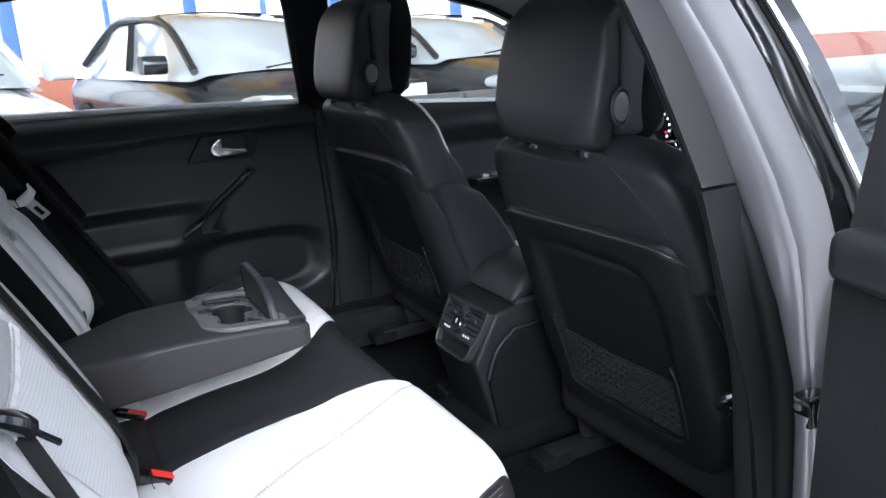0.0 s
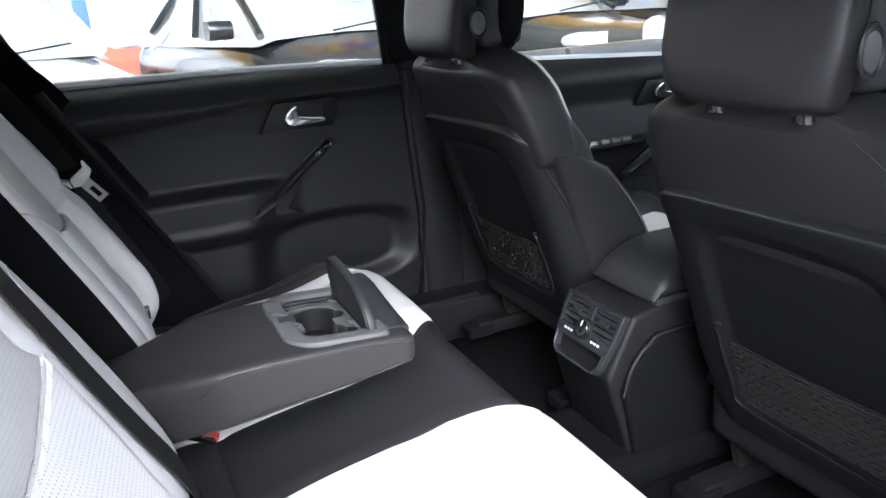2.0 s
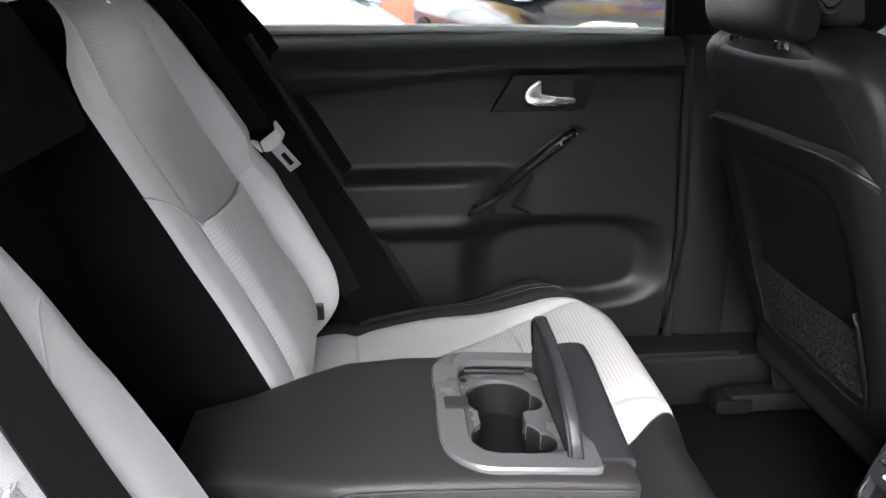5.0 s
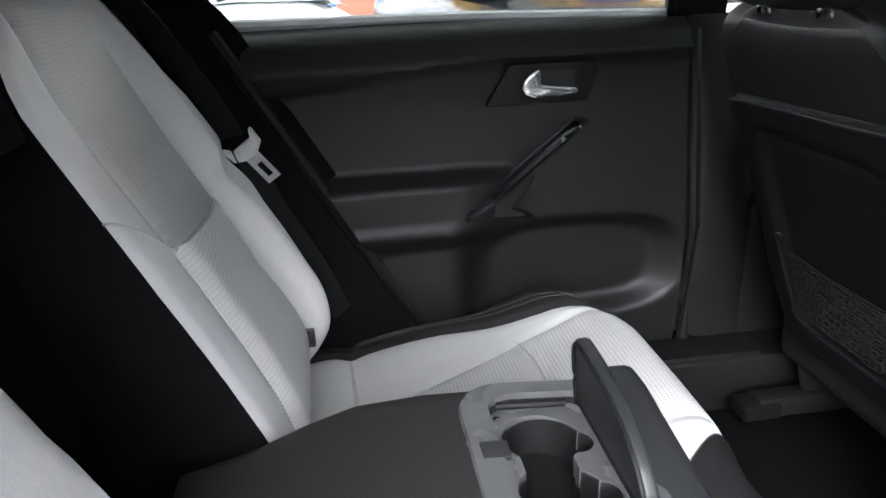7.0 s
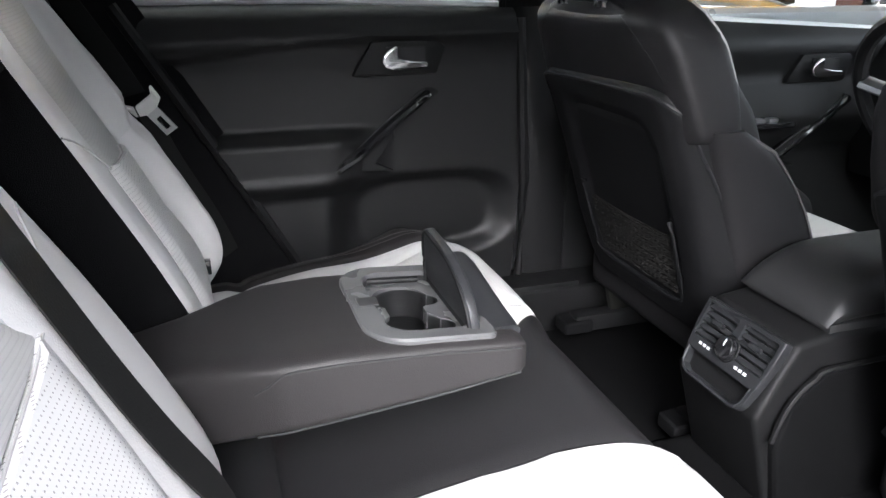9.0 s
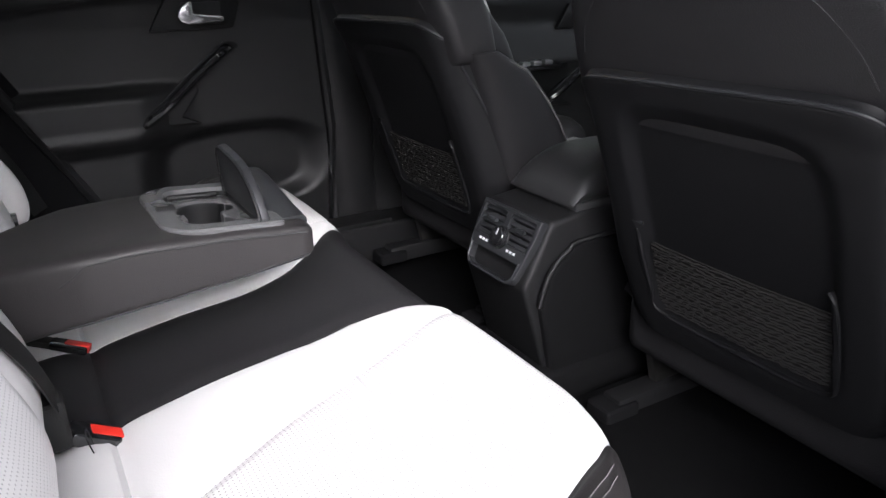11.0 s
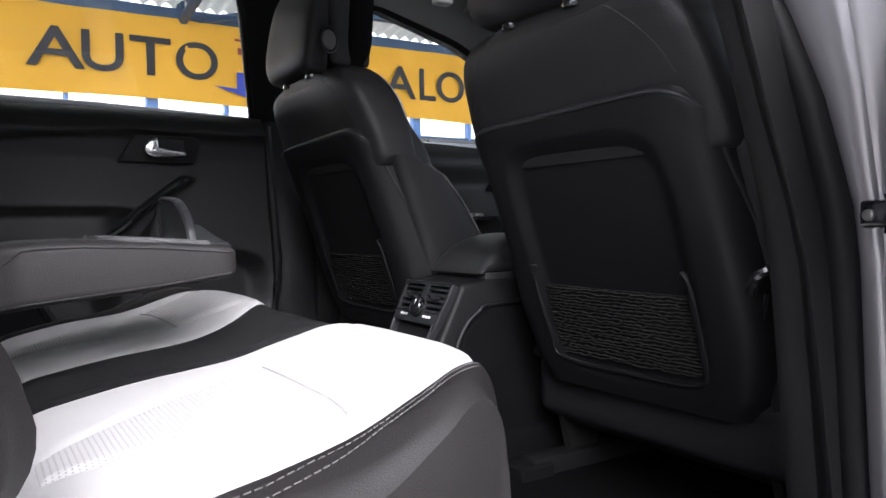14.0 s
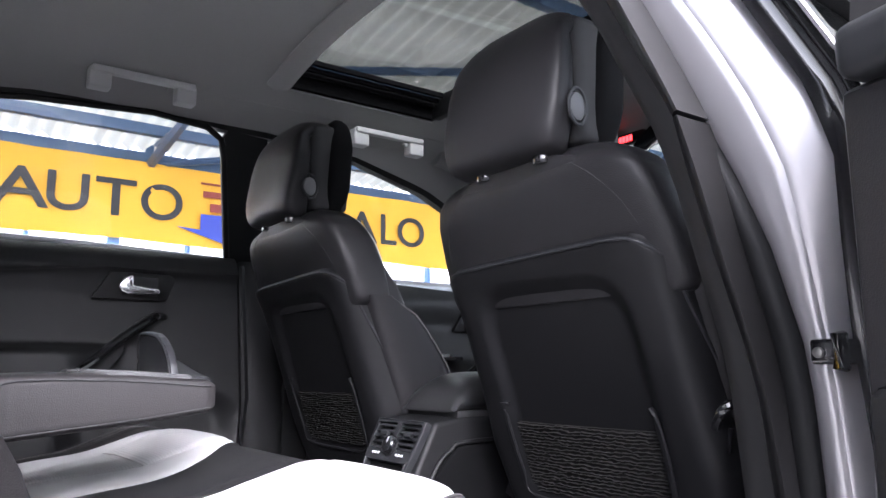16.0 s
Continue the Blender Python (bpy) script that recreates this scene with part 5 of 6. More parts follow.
def wing_edge(v, sgn=1):
    if sgn < 0:
        return interp(back_z(v), [0.5, 0.68, 0.75, 0.812, 0.824, 0.86, 0.90, 1.02], [0.275, 0.266, 0.257, 0.250, 0.280, 0.263, 0.248, 0.245])
    return interp(back_z(v), [0.5, 0.80, 0.86, 0.95, 1.02, 1.05], [0.195, 0.200, 0.203, 0.214, 0.246, 0.262])


def panel_edge(v):
    return interp(back_z(v), [0.50, 0.56, 0.77, 1.0], [0.500, 0.504, 0.520, 0.512])


def side_edge(v, sgn=1):
    edge = interp(back_z(v), [0.50, 0.60, 0.70, 0.80, 0.90, 1.0, 1.05], [0.572, 0.588, 0.604, 0.614, 0.608, 0.572, 0.560])
    return edge - (0.040 * smooth_step(0.80, 0.62, back_z(v)) if sgn < 0 else 0.0)


def seam_v(u):
    """The cross seam of the backrest falls towards the door."""
    return v_back(0.806 - 0.038 * u)


for sgn in (-1, 1):
    core = [(p.x - 0.075, p.z) for p in BACK[:52:3]] + [(-1.06, 1.01), (-0.99, 0.72), (-0.92, 0.45)]
    ya, yb = sorted((YC + sgn * 0.13, YC + sgn * 0.585))
    rest = part("backrest", prism(core, "y", ya, yb), CARPET, bench, "pale leather backrest on a black core")
    part("inner_strip", back_patch(lambda v: inner_edge(v, sgn), lambda v: wing_edge(v, sgn), 0, 1, sgn, 0.004, 12), WHITE, rest)
    part("inner_side", sheet(lambda u, v: back_at(inner_edge(v, sgn), v, sgn) + Vector((-0.075 * u, 0, -0.01 * u)), 6, 40, 0.004, None, (0, -sgn, 0)), CARPET, rest, "black cloth inner side")
    part("crease", tube([back_at(0.122 + 0.078 * k / 8, v_back(0.862 - 0.056 * (k / 8) ** 1.5), sgn) + Vector((0.0042, 0, 0)) for k in range(9)], 0.0014, 6), PALE_SEAM, rest)
    part("lower_panel", back_patch(lambda v: wing_edge(v, sgn), panel_edge, 0, seam_v, sgn, 0.010, step=True), PERF_BACK, rest, "perforated pale leather panel")
    part("upper_panel", back_patch(lambda v: wing_edge(v, sgn), panel_edge, seam_v, 1, sgn, 0.004), RIB_BACK, rest, "ribbed pale leather panel")
    part("panel_seam", tube([back_at(0.202 + 0.05 * (sgn < 0) + (0.316 - 0.05 * (sgn < 0)) * k / 24, seam_v(k / 24), sgn) + Vector((0.0035, 0, 0.001)) for k in range(25)], 0.0012, 6), PALE_SEAM, rest)
    part("side_bolster", back_patch(panel_edge, lambda v: side_edge(v, sgn), 0, lambda u: v_back(0.768 + 0.055 * u), sgn, 0.016, soft=0.036), WHITE, rest)
    part("side_bolster", back_patch(panel_edge, lambda v: side_edge(v, sgn), lambda u: v_back(0.768 + 0.055 * u), 1, sgn, 0.016, soft=0.036), WHITE, rest)
    part("outer_side", back_patch(lambda v: side_edge(v, sgn) + 0.002, 0.64 if sgn > 0 else 0.655, 0, 0.95, sgn, 0.005, 12), ARM_LEATHER, rest, "dark grey leather outer side")
    if sgn > 0:
        tag = back_at(0.503, v_back(0.555), 1)
        part("fabric_tag", rbox(tag.x - 0.012, tag.x + 0.020, tag.y - 0.010, tag.y + 0.004, 0.540, 0.566, 0.002), GLOSS, rest, "small black fabric tag")
    rings = []
    for k in range(15):
        t = k / 14
        e = max((1 - abs(2 * t - 1) ** 4) ** 0.5, 0.15)
        rings.append([Vector((-0.955 - 0.045 * t + a, YC + sgn * 0.36 + b, 1.058 + 0.13 * t)) for a, b in oval(28, 3.4, 0.055 * (0.5 + 0.5 * e), 0.145 * (0.8 + 0.2 * e))])
    hr = thing("rear_headrest", (-0.965, YC + sgn * 0.36, 1.05), "low charcoal leather rear headrest", "headrest", "rear headrests")
    part("pad", loft(rings), LEATHER, hr)
    for b in (-0.06, 0.06):
        part("post", tube([(-0.965, YC + sgn * 0.36 + b, 1.03), (-0.97, YC + sgn * 0.36 + b, 1.08)], 0.007, 8), GLOSS, hr)

part("middle_pad", loft([[Vector((x + a, YC + 0.012 + b, z)) for a, b in oval(32, 5, 0.045, 0.115)] for x, z in ((-0.935, 0.938), (-0.935, 0.943), (-0.942, 0.97), (-0.955, 1.0), (-0.98, 1.045), (-0.985, 1.05))]), CARPET, bench, "charcoal upper middle pad")
part("hatch", prism([(-0.84, 0.44), (-0.86, 0.46), (-0.965, 0.96), (-1.0, 0.96), (-0.90, 0.44)], "y", YC - 0.105, YC + 0.130, 0.004), CARPET, bench, "black recess behind the armrest")
rings = []
for k in range(15):
    t = k / 14
    e = max((1 - abs(2 * t - 1) ** 4) ** 0.5, 0.15)
    rings.append([Vector((-0.97 - 0.03 * t + a, YC + b, 1.055 + 0.10 * t)) for a, b in oval(28, 3.4, 0.045 * (0.5 + 0.5 * e), 0.10 * (0.8 + 0.2 * e))])
hr = thing("rear_headrest", (-0.97, YC, 1.04), "low charcoal leather middle headrest", "headrest", "rear headrests")
part("pad", loft(rings), LEATHER, hr)

# ---- folding armrest with cup holders ----
AX = [-0.82, -0.76, -0.71, -0.665, -0.60, -0.50, -0.41]
A_NEAR = [-0.048, -0.056, -0.080, -0.096, -0.099, -0.100, -0.100]
A_FAR = [0.082, 0.092, 0.112, 0.124, 0.127, 0.127, 0.125]
A_TOP = [0.645, 0.655, 0.664, 0.671, 0.673, 0.669, 0.661]
A_LOW = [0.545, 0.560, 0.576, 0.585, 0.592, 0.602, 0.614]


def arm_top(x):
    return interp(x, AX, A_TOP)


arm = thing("armrest", (-0.55, 0.013, 0.60), "grey leather fold-down armrest with open cup holder lid", "armrest")
rings = []
for k in range(49):
    x = -0.82 + 0.42 * k / 48
    near, far, top, low = interp(x, AX, A_NEAR), interp(x, AX, A_FAR), arm_top(x), interp(x, AX, A_LOW)
    end = max(0.0, (x + 0.41) / 0.01)
    ha, hb = (far - near) / 2 - 0.006 * end ** 2, (top - low) / 2 - 0.006 * end ** 2
    rings.append([Vector((x, (near + far) / 2 + a, (top + low) / 2 + b)) for a, b in oval(56, 9, ha, hb)])
body = cut(loft(rings), rbox(-0.549, -0.452, -0.070, 0.102, 0.616, 0.72, 0.012, 3))
part("pad", body, ARM_LEATHER, arm, smooth=40)
for edge, out in ((A_NEAR, -0.0006), (A_FAR, 0.0006)):
    xs = [-0.69 + 0.282 * k / 20 for k in range(21)]
    part("seam", tube([(x, interp(x, AX, edge) + out, arm_top(x) - 0.010 - 0.02 * smooth_step(-0.655, -0.69, x)) for x in xs], 0.0014, 6), SEAM, arm)
    part("seam", tube([(x, interp(x, AX, edge) + out, interp(x, AX, A_LOW) + 0.008) for x in xs], 0.0012, 6), SEAM, arm)


def rounded(x0, x1, y0, y1, radii, n=8):
    """A rectangle with four corner radii, from (x0, y0) round."""
    out = []
    for cx, cy, a0, r in ((x0, y0, 180, radii[0]), (x1, y0, 270, radii[1]), (x1, y1, 0, radii[2]), (x0, y1, 90, radii[3])):
        ox, oy = cx + (r if cx == x0 else -r), cy + (r if cy == y0 else -r)
        out += [(ox + r * math.cos(radians(a0 + 90 * i / n)), oy + r * math.sin(radians(a0 + 90 * i / n))) for i in range(n + 1)]
    return out


def on_top(bm):
    """Lay a tray part, drawn for a level top at 0.669, on the armrest's sloping one."""
    for v in bm.verts:
        v.co.z += arm_top(v.co.x) - 0.669
    return bm


outer = rounded(-0.573, -0.430, -0.090, 0.121, (0.050, 0.010, 0.010, 0.046))
step_in = rounded(-0.571, -0.432, -0.088, 0.119, (0.048, 0.009, 0.009, 0.044))
inner = rounded(-0.546, -0.455, -0.068, 0.100, (0.030, 0.016, 0.010, 0.026))
lower = rounded(-0.545, -0.456, -0.067, 0.099, (0.029, 0.015, 0.009, 0.025))
rim_bm = loft([[Vector((a, b, z)) for a, b in o] for o, z in ((outer, 0.664), (outer, 0.671), (step_in, 0.6735), (inner, 0.673), (lower, 0.668), (lower, 0.650))], cap=False)
tray = part("tray_frame", on_top(rim_bm), TRAY, arm, "satin grey tray rim")
WELLS = ((-0.505, 0.045, 0.0350), (-0.507, -0.028, 0.0350), (-0.477, 0.037, 0.0160), (-0.477, -0.033, 0.0160))
deck = prism([(a, b) for a, b in lower], "z", 0.640, 0.660)
deck = cut(deck, *[disc(x, y, 0.65, r, "z", 0.08, 96) for x, y, r in WELLS], rbox(-0.530, -0.485, -0.01, 0.03, 0.60, 0.70, 0))
part("tray_floor", on_top(deck), TRAY, tray, "satin grey tray floor round the cup wells")
part("tray_liner", on_top(loft([[Vector((a, b, z)) for a, b in rounded(-0.5445, -0.4565, -0.0665, 0.0985, (0.029, 0.015, 0.009, 0.025))] for z in (0.667, 0.660)], cap=False)), PLASTIC, tray, "black tray wall")
part("well_floor", rbox(-0.546, -0.457, -0.006, 0.085, 0.617, 0.6200, 0), PLASTIC, tray, "black floor of the far cup well")
part("well_floor", rbox(-0.546, -0.457, -0.068, -0.0063, 0.617, 0.6208, 0), TRAY, tray, "satin grey floor of the near cup well")
for x, y, r in WELLS:
    arc = [2 * math.pi * i / 96 for i in range(97)]
    hid = [any(math.hypot(x + r * math.cos(a) - ox, y + r * math.sin(a) - oy) < orr for ox, oy, orr in WELLS if (ox, oy) != (x, y)) or (-0.530 < x + r * math.cos(a) < -0.485 and -0.01 < y + r * math.sin(a) < 0.03) for a in arc]
    first = next(i for i in range(97) if hid[i] and not hid[(i + 1) % 96])
    run = []
    for i in range(1, 97):
        if hid[(first + i) % 96]:
            if len(run) > 2:
                part("well_wall", loft([[Vector((x + q * math.cos(a), y + q * math.sin(a), z)) for a in run] for q, z in ((r - 0.0006, 0.656), (r - 0.0018, 0.620))], closed=False), PLASTIC, tray, "black cup well wall")
            run = []
        else:
            run.append(arc[(first + i) % 96])
part("lid_catch", on_top(rbox(-0.564, -0.540, 0.004, 0.026, 0.669, 0.6745, 0.002)), SEAM, tray, "dark finger notch")
part("tray_bead", on_top(tube([(-0.536, 0.094, 0.664), (-0.47, 0.094, 0.664)], 0.004, 8)), PLASTIC, tray)
part("rim_button", on_top(disc(-0.538, 0.078, 0.659, 0.0035, "z", 0.004, 12)), GLOSS, tray)
# open lid
lid_pts = [(-0.078, 0.0), (-0.072, 0.018), (-0.060, 0.034), (-0.045, 0.046), (-0.022, 0.058), (0.0, 0.064), (0.04, 0.068), (0.078, 0.070), (0.090, 0.066), (0.097, 0.056), (0.099, 0.03), (0.098, 0.0)]
lid_bm = prism(lid_pts, "x", -0.005, 0.007, 0.0035, 3)
lid_bm.transform(Matrix.Translation((-0.453, 0.0, 0.664)) @ Matrix.Rotation(radians(-4), 4, "Y"))
lid = part("lid", lid_bm, GREY_PLASTIC, arm, "dark grey lid standing open")
lip = curve([(y, 0.93 * h + 0.001, 0) for y, h in lid_pts], 44)
lip_bm = tube([Vector((-0.0055, p.x * 0.95 + 0.0005, p.y)) for p in lip], 0.0022, 6)
lip_bm.transform(Matrix.Translation((-0.453, 0.0, 0.664)) @ Matrix.Rotation(radians(-4), 4, "Y"))
part("lid_lip", lip_bm, PLASTIC, lid)
rings = []
for k in range(13):
    y = -0.072 + 0.188 * k / 12
    h = interp(y, [-0.072, -0.03, 0.02, 0.07, 0.10, 0.116], [0.004, 0.010, 0.020, 0.030, 0.030, 0.016])
    rings.append([Vector((-0.420 + a, y, 0.655 + h / 2 + b)) for a, b in oval(20, 3.0, 0.022, 0.006 + h / 2)])
part("lid_hinge", loft(rings), GREY_PLASTIC, arm, "dark grey hinge cover behind the lid")

# ---- rear centre console with air vents ----
console = thing("centre_console", (0.25, YC, 0.262), "black centre console with rear air vents", "console")
C0, C1 = YC - 0.086, YC + 0.086
body = prism([(-0.012, 0.582), (0.05, 0.590), (0.62, 0.585), (0.66, 0.26), (0.02, 0.26), (-0.02, 0.33), (-0.052, 0.44), (-0.064, 0.480)], "y", C0, C1, 0.010, 3)
part("body", body, PLASTIC, console)
side_bm = prism([(0.03, 0.545), (0.60, 0.545), (0.62, 0.262), (0.0, 0.262), (-0.035, 0.44), (-0.02, 0.50)], "y", C0 - 0.012, C1 + 0.012, 0.010, 3)
part("side_panel", side_bm, CARPET, console, "carpeted side panel")
for y in (C0 - 0.013, C1 + 0.013):
    part("side_bead", tube(curve([(0.55, y, 0.550), (0.08, y, 0.549), (0.01, y, 0.535), (-0.025, y, 0.50), (-0.042, y, 0.45)], 24), 0.004, 6), PLASTIC, console)
lid_rings = []
for k in range(25):
    t = k / 24
    x = 0.030 + 0.36 * t
    h = 0.066 * (1 - (1 - min(1, t * 3.0)) ** 2.2) ** 0.7 + 0.005
    lid_rings.append([Vector((x, YC + b * (1 - 0.12 * max(0, 2 * a / h)), 0.597 + h / 2 + a)) for a, b in oval(32, 4.5, h / 2, 0.084)])
part("lid", loft(lid_rings), LID_LEATHER, console, "charcoal leather padded lid")
part("lid_gap", rbox(0.04, 0.39, C0 + 0.006, C1 - 0.006, 0.586, 0.600, 0.002), SEAM, console)
down = Vector((-0.052, 0, -0.102)).normalized()
out = Vector((-0.102, 0, 0.052)).normalized()
VM = Matrix.Translation(Vector((-0.012, YC, 0.580)) + out * 0.008) @ Matrix(((0, down.x, out.x, 0), (-1, down.y, out.y, 0), (0, down.z, out.z, 0), (0, 0, 0, 1)))
outline = [(-0.079, 0.002), (0.079, 0.002), (0.0785, 0.04), (0.074, 0.075), (0.068, 0.104), (0.060, 0.114), (0.045, 0.118), (-0.045, 0.118), (-0.060, 0.114), (-0.068, 0.104), (-0.074, 0.075), (-0.0785, 0.04)]
face = prism(outline, "z", -0.012, 0.006, 0.0030, 3)
face = cut(face, rbox(-0.071, -0.006, 0.009, 0.060, -0.010, 0.02, 0.002, 1), rbox(0.006, 0.071, 0.009, 0.060, -0.010, 0.02, 0.002, 1),
           prism([(-0.064, 0.080), (0.064, 0.080), (0.060, 0.104), (0.050, 0.111), (-0.050, 0.111), (-0.060, 0.104)], "z", -0.010, 0.02))
vent = part("vent_panel", moved(face, VM), GREY_PLASTIC, console, "dark grey vent surround")
for s in (-0.0385, 0.0385):
    part("vent_cavity", moved(rbox(s - 0.0325, s + 0.0325, 0.009, 0.060, -0.0099, -0.0085, 0), VM), SEAM, vent)
    for k in range(5):
        bm = rbox(s - 0.0325, s + 0.0325, -0.0042, 0.0042, -0.0009, 0.0009, 0.0006, 1)
        bm.transform(Matrix.Translation((0, 0.0135 + 0.0105 * k, 0.0005)) @ Matrix.Rotation(radians(38), 4, "X"))
        part("vent_slat", moved(bm, VM), GREY_PLASTIC, vent)
    part("vent_tab", moved(rbox(s - 0.011, s + 0.011, 0.027, 0.034, 0.001, 0.008, 0.0015), VM), GREY_PLASTIC, vent)
    part("vent_vane", moved(rbox(s - 0.001, s + 0.001, 0.010, 0.059, -0.0085, -0.004, 0), VM), PLASTIC, vent)
    for k in range(3):
        part("icon", moved(rbox(s - 0.013 + 0.009 * k, s - 0.007 + 0.009 * k, 0.0655, 0.0695, 0.0062, 0.0066, 0), VM), ICON, vent)
knob = loft([[Vector((math.cos(a) * r, 0.052 + math.sin(a) * r, z)) for a in [2 * math.pi * i / 28 for i in range(28)]] for r, z in ((0.0175, 0.002), (0.0170, 0.013), (0.0150, 0.0160), (0.009, 0.0168))])
knob_part = part("vent_knob", moved(knob, VM), GLOSS, vent)
part("knob_mark", moved(rbox(-0.0012, 0.0012, 0.040, 0.050, 0.0166, 0.0172, 0), VM), ICON, knob_part)
part("knob_ring", moved(tube([(0.0185 * math.cos(a), 0.052 + 0.0185 * math.sin(a), 0.006) for a in [2 * math.pi * i / 28 for i in range(29)]], 0.0016, 6), VM), PLASTIC, vent)
rim_line = [(-0.066, 0.078), (-0.064, 0.100), (-0.056, 0.111), (-0.044, 0.1145), (0.044, 0.1145), (0.056, 0.111), (0.064, 0.100), (0.066, 0.078)]
part("tray_lip", moved(tube([(a, b, 0.0062) for a, b in rim_line], 0.0016, 6), VM), GREY_PLASTIC, vent)
part("vent_brow", moved(tube([(-0.076, 0.004, 0.006), (0.076, 0.004, 0.006)], 0.0016, 6), VM), GREY_PLASTIC, vent)


# ---- belts and buckles ----
def strap(points, width, across):
    """Flat webbing along points, as wide as width in the direction across."""
    a = Vector(across).normalized() * width / 2
    line = curve(points, 30)
    n = len(line) - 1
    return sheet(lambda u, v: line[round(v * n)] + a * (2 * u - 1), 2, n, 0.0016)


belt = thing("seat_belt", (-0.787, 0.60, 0.5), "black seat belt with grey tongue hanging by the door", "seat belt", "rear seat belts")
part("webbing", strap([(-0.985, 0.52, 1.06), (-0.925, 0.575, 1.03), (-0.858, 0.598, 0.92), (-0.815, 0.602, 0.835)], 0.05, (0.72, -0.55, 0.25)), WEB, belt)
part("webbing", strap([(-0.805, 0.605, 0.82), (-0.770, 0.622, 0.72), (-0.715, 0.642, 0.60), (-0.685, 0.648, 0.52)], 0.045, (0.55, 0.75, 0.1)), WEB, belt)
TM = Matrix.Translation((-0.797, 0.588, 0.818)) @ Matrix.Rotation(radians(-38), 4, "Y") @ Matrix.Rotation(radians(-22), 4, "Z")
bm = prism([(-0.031, 0.022), (-0.028, -0.004), (-0.012, -0.012), (0.012, -0.012), (0.028, -0.004), (0.031, 0.022), (0.022, 0.010), (-0.022, 0.010)], "y", -0.006, 0.006, 0.003)
part("tongue_grip", moved(bm, TM), BELT_GREY, belt, "pale grey plastic grip")
plate = cut(rbox(-0.0125, 0.0125, -0.0015, 0.0015, -0.058, -0.008, 0), rbox(-0.006, 0.006, -0.01, 0.01, -0.050, -0.026, 0))
part("tongue_plate", moved(plate, TM), SATIN, belt, "bright steel tongue")

belt3 = thing("seat_belt", (-0.75, -0.54, 0.5), "loose black belt end with plastic clip on the backrest", "seat belt", "rear seat belts")
clip = tube(curve([(-0.840, -0.615, 0.848), (-0.822, -0.606, 0.834), (-0.810, -0.600, 0.820), (-0.790, -0.596, 0.799)], 16), [0.010 + 0.008 * math.sin(math.pi * i / 15) for i in range(11)] + [0.005] * 6, 10, None, 0.6)
part("clip", clip, GLOSS, belt3)
part("webbing", strap([(-0.815, -0.604, 0.818), (-0.800, -0.606, 0.775), (-0.780, -0.610, 0.72), (-0.735, -0.615, 0.60), (-0.70, -0.61, 0.49)], 0.016, (0.6, 0.6, 0.3)), WEB, belt3)

belt2 = thing("seat_belt", (-0.74, -0.18, 0.5), "black seat belt lying down the backrest", "seat belt", "rear seat belts")


def face_point(t, z, out=0.006):
    return back_at(t, v_back(z), -1) + Vector((out, 0, 0.004))


part("webbing", strap([face_point(t, z) for t, z in ((0.170, 1.02), (0.178, 0.94), (0.200, 0.87), (0.217, 0.805), (0.226, 0.74), (0.222, 0.68), (0.198, 0.61))] + [(-0.716, -0.160, 0.545)], 0.060, (0, 1, 0)), WEB, belt2)
part("anchor", rbox(-0.738, -0.708, -0.178, -0.142, 0.492, 0.550, 0.009, 3), WEB, belt2, "black plastic belt anchor")
part("tongue_plate", tube(curve([(-0.692, -0.172, 0.478), (-0.696, -0.175, 0.500), (-0.694, -0.164, 0.504), (-0.690, -0.158, 0.480)], 14), 0.0008, 6), PLASTIC, belt2, "small steel wire clip")


def buckle(tip, tail, wide, thick, label):
    """A flat buckle lying from tail to tip, its red button along the front half of its top."""
    tip, tail = Vector(tip), Vector(tail)
    ax = (tip - tail).normalized()
    up = (Vector((0.25, -0.1, 1)) - ax * ax.dot(Vector((0.25, -0.1, 1)))).normalized()
    m = Matrix((ax, up.cross(ax), up)).transposed().to_4x4()
    m.translation = tip
    n = (tip - tail).length
    ob = thing("belt_buckle", tip, label, "buckle", "rear belt buckles")
    part("housing", moved(rbox(-n, 0.0, -wide, wide, -thick, thick, 0.005, 3), m), GLOSS, ob)
    part("release", moved(rbox(-0.62 * n, 0.0015, -wide * 0.55, wide * 0.62, -thick * 0.6, thick + 0.0012, 0.002), m), RED, ob, "red release button")
    part("stalk", moved(rbox(-n - 0.045, -n + 0.004, -0.010, 0.010, -0.005, 0.005, 0.003), m), WEB, ob)
    return ob


buckle((-0.664, -0.128, 0.458), (-0.712, -0.132, 0.487), 0.0150, 0.009, "black belt buckle with red release button")
buckle((-0.668, 0.098, 0.470), (-0.712, 0.120, 0.482), 0.0110, 0.006, "black belt buckle with red button half hidden")

# ---- grab handles ----
def grab_handle(x0, x1, y, z, group="ceiling grab handles"):
    ob = thing("grab_handle", ((x0 + x1) / 2, y, z), "pale grey folding grab handle above the window", "grab handle", group)
    for x in (x0, x1 - 0.045):
        part("mount", rbox(x, x + 0.045, y - 0.022, y + 0.012, z - 0.026, z + 0.018, 0.006, 3), HANDLE, ob)
    part("bar", rbox(x0 + 0.004, x1 - 0.004, y - 0.028, y - 0.008, z + 0.006, z + 0.021, 0.005, 3), HANDLE, ob)
    part("coat_hook", tube([(x1 - 0.06, y - 0.012, z), (x1 - 0.06, y - 0.024, z - 0.004)], 0.005, 8), HEADLINER, ob)


grab_handle(-0.500, -0.276, YC + 0.490, 1.288)
grab_handle(0.126, 0.342, YC + 0.485, 1.270)

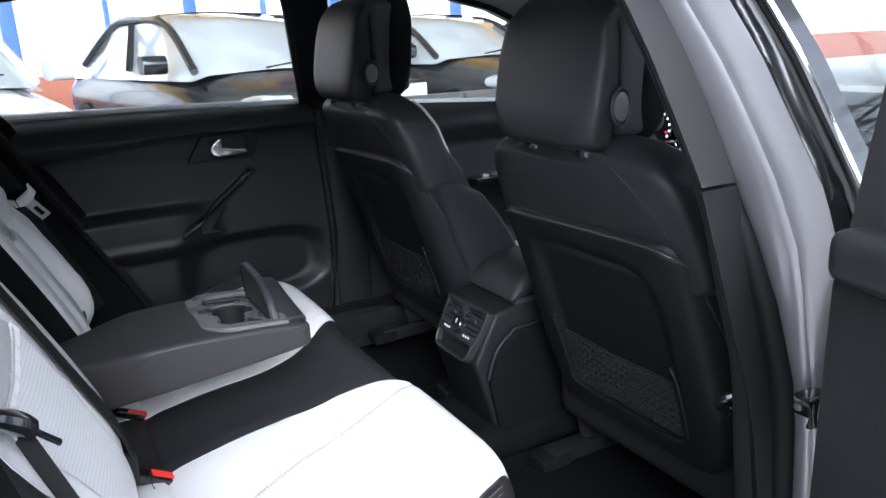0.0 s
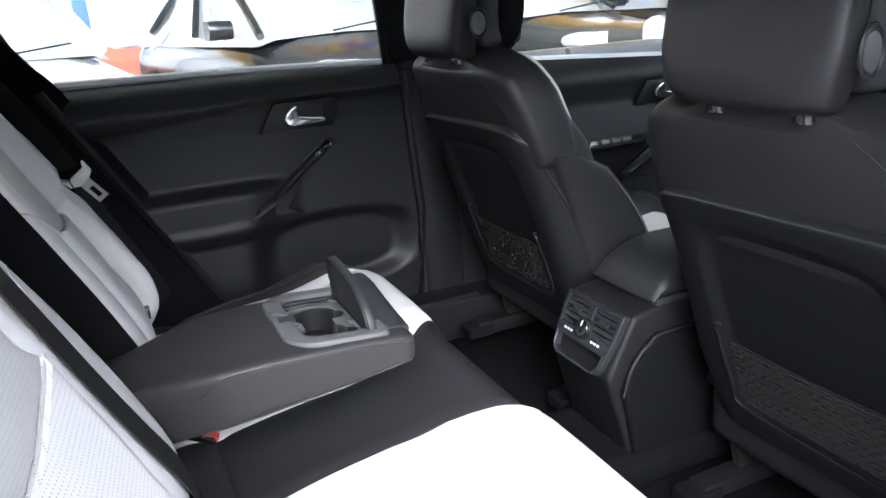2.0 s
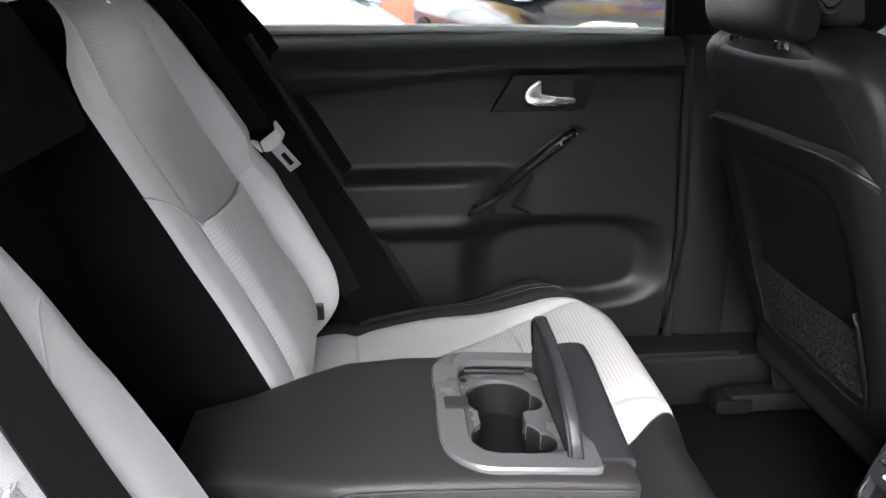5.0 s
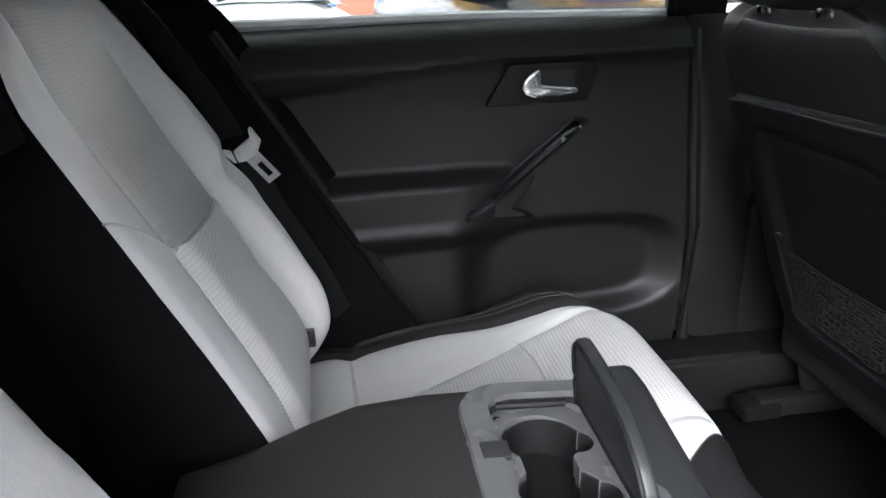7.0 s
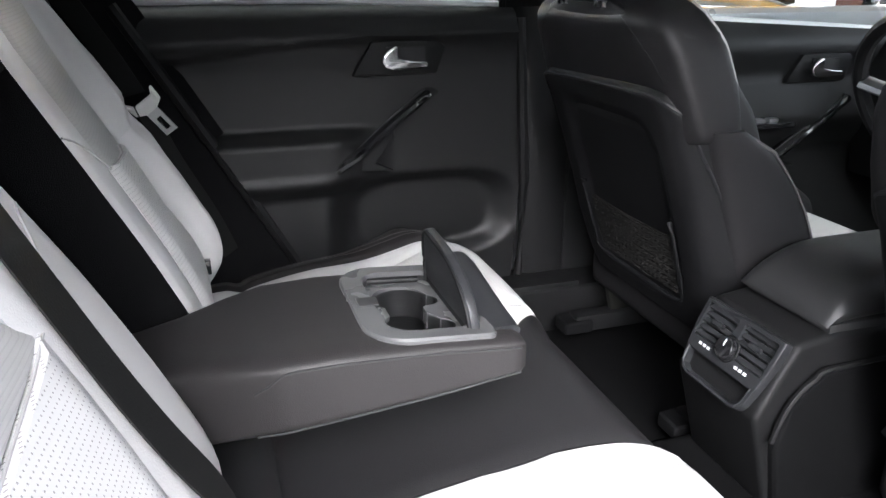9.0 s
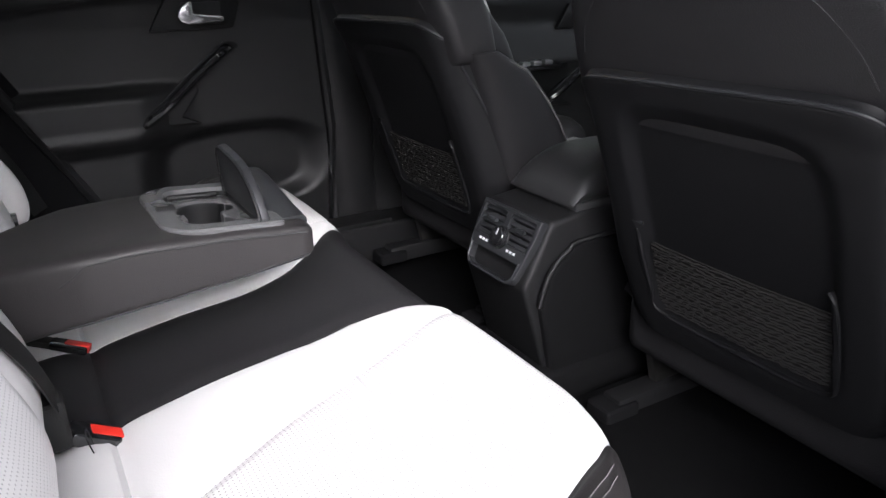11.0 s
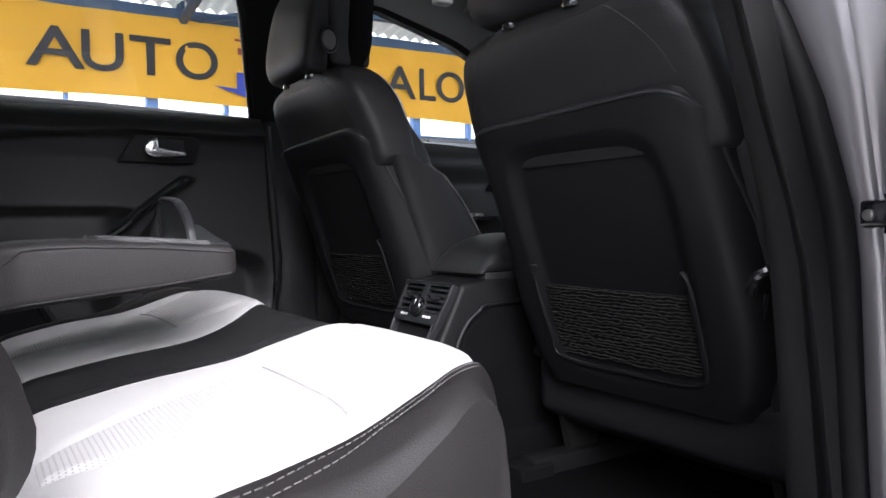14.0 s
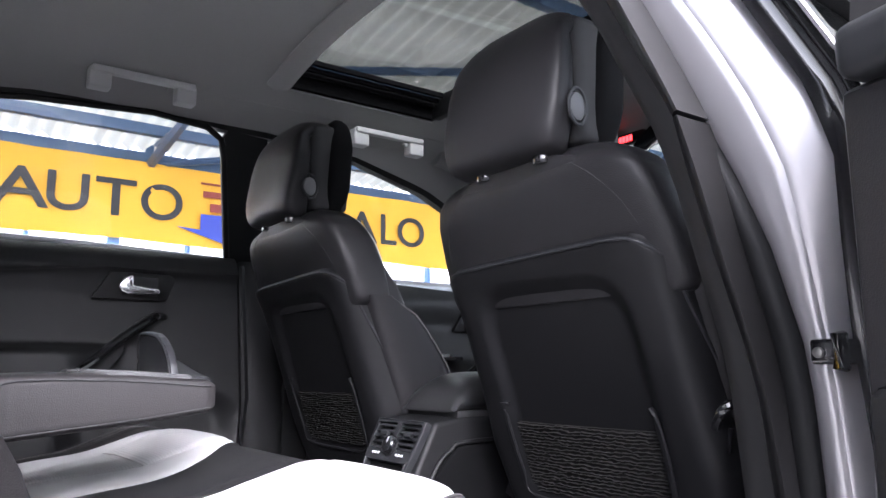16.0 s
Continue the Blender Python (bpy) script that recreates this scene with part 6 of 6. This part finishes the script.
# ---- dashboard, wheel and mirror ----
dash = thing("dashboard", (0.95, YC, 0.5), "black dashboard with silver edged vents and screen", "dashboard")
rings = []
for k in range(21):
    y = YC - 0.70 + 1.40 * k / 20
    hump = 0.03 * math.exp(-((y - 0.33) / 0.16) ** 2)
    rings.append([Vector((x, y, z)) for x, z in ((0.86, 0.55), (0.84, 0.70), (0.855, 0.80), (0.90, 0.875 + hump), (1.0, 0.905 + hump), (1.2, 0.915), (1.42, 0.91), (1.42, 0.5))])
part("dash_body", loft(rings), PLASTIC, dash)
part("screen_frame", rbox(0.835, 0.87, YC - 0.13, YC + 0.055, 0.785, 0.895, 0.006, 3), SATIN, dash, "silver framed display surround")
screen = part("screen", rbox(0.826, 0.838, YC - 0.115, YC + 0.04, 0.797, 0.885, 0.003), SCREEN, dash, "lit display screen")
for k, (w, z) in enumerate(((0.05, 0.868), (0.09, 0.845), (0.03, 0.822), (0.07, 0.81))):
    part("screen_text", rbox(0.8245, 0.826, YC - 0.09, YC - 0.09 + w, z, z + 0.006, 0), ICON, screen)
for y0, y1 in ((0.065, 0.125), (-0.20, -0.14)):
    v = part("dash_vent", rbox(0.835, 0.868, YC + y0, YC + y1, 0.80, 0.89, 0.006, 3), SATIN, dash, "silver rimmed air vent")
    for k in range(4):
        part("dash_slat", rbox(0.828, 0.84, YC + y0 + 0.008, YC + y1 - 0.008, 0.810 + 0.019 * k, 0.818 + 0.019 * k, 0.002), PLASTIC, v)
cluster = part("instrument_hood", rbox(0.85, 0.98, 0.135, 0.405, 0.78, 0.905, 0.02, 4), PLASTIC, dash)
part("hood_brow", loft([[Vector((x, 0.27 + 0.145 * math.cos(a) * k, 0.852 + 0.062 * math.sin(a) * k)) for a in [math.pi * i / 20 for i in range(21)]] for x, k in ((0.80, 1.0), (0.80, 1.06), (0.90, 1.08), (0.90, 1.0), (0.80, 1.0))], cap=False, closed=False), PLASTIC, cluster)
for y in (0.202, 0.335):
    part("gauge", disc(0.846, y, 0.843, 0.050, "x", 0.006, 36), SEAM, cluster)
    for k in range(11):
        a = radians(-40 + 26 * k)
        part("gauge_mark", disc(0.842, y + 0.040 * math.cos(a), 0.843 + 0.040 * math.sin(a), 0.0032, "x", 0.003, 8), GAUGE, cluster)
    part("warning_lamp", disc(0.842, y + 0.004, 0.852, 0.0030, "x", 0.003, 10), NEEDLE, cluster)
    part("warning_lamp", disc(0.842, y - 0.026, 0.828, 0.0028, "x", 0.003, 10), NEEDLE, cluster)
    part("gauge_rim", tube([(0.840, y + 0.053 * math.cos(a), 0.843 + 0.053 * math.sin(a)) for a in [2 * math.pi * i / 32 for i in range(33)]], 0.0035, 6, None, 1, (1, 0, 0)), CHROME, cluster)
    part("needle", tube([(0.840, y, 0.838), (0.840, y + 0.034, 0.820)], 0.0016, 6), NEEDLE, cluster)
wheel = thing("steering_wheel", (0.68, 0.337, 0.80), "black leather steering wheel with silver trim", "steering wheel")
WM = Matrix.Translation((0.66, 0.337, 0.79)) @ Matrix.Rotation(radians(-24), 4, "Y")
rim = tube([(0, 0.185 * math.cos(a), 0.185 * math.sin(a)) for a in [2 * math.pi * i / 48 for i in range(49)]], 0.016, 10, None, 1, (1, 0, 0))
part("rim", moved(rim, WM), LEATHER, wheel)
part("hub", moved(loft([[Vector((d, a, b)) for a, b in oval(28, 2.6, 0.075 * s, 0.07 * s)] for d, s in ((0.04, 1), (0.0, 1), (-0.02, 0.9), (-0.028, 0.6))]), WM), PLASTIC, wheel)
for a, b in (((0, 0.07, 0), (0, 0.175, 0.02)), ((0, -0.07, 0), (0, -0.175, 0.02)), ((0, 0, -0.06), (0, 0, -0.178))):
    part("spoke", moved(tube([a, b], 0.02, 8, None, 0.6), WM), SATIN, wheel)
part("emblem", moved(disc(-0.03, 0, 0, 0.024, "x", 0.006, 20), WM), CHROME, wheel)

part("stalk", tube([(0.72, 0.24, 0.815), (0.69, 0.14, 0.83), (0.67, 0.095, 0.835)], 0.007, 8), GLOSS, wheel)
part("stalk_ring", tube([(0.665, 0.092 + 0.010 * math.cos(a), 0.835 + 0.010 * math.sin(a)) for a in [2 * math.pi * i / 20 for i in range(21)]], 0.002, 6, None, 1, (1, 0, 0)), CHROME, wheel)

rv = thing("rear_view_mirror", (0.66, YC, 1.24), "black interior mirror on a stalk", "mirror")
part("housing", loft([[Vector((0.66 + d, YC - 0.056 + 0.075 * s * a, 1.238 - 0.042 * s * a + 0.020 * s * b)) for a, b in oval(24, 3, 1, 1)] for d, s in ((-0.004, 0.96), (0, 1), (0.02, 0.9), (0.03, 0.5))]), GLOSS, rv)
part("stalk", tube(curve([(0.68, YC - 0.045, 1.245), (0.74, YC - 0.03, 1.275), (0.80, YC - 0.02, 1.325)], 10), 0.012, 8), GLOSS, rv)
display = thing("overhead_display", (0.80, YC + 0.12, 1.29), "small black overhead display with red digits", "display")
part("case", rbox(0.782, 0.815, YC + 0.075, YC + 0.170, 1.272, 1.304, 0.005), GLOSS, display)
for k in range(4):
    part("digit", rbox(0.7800, 0.7825, YC + 0.112 + 0.012 * k, YC + 0.120 + 0.012 * k, 1.280, 1.296, 0), LED, display)
for sgn in (-1, 1):
    visor = thing("sun_visor", (0.72, YC + sgn * 0.38, 1.26), "pale grey folded sun visor", "sun visor", "sun visors")
    bm = rbox(-0.09, 0.09, -0.2, 0.2, -0.009, 0.009, 0.008, 3)
    bm.transform(Matrix.Translation((0.70, YC + sgn * 0.38, 1.272)) @ Matrix.Rotation(radians(14), 4, "Y"))
    part("flap", bm, HEADLINER, visor)
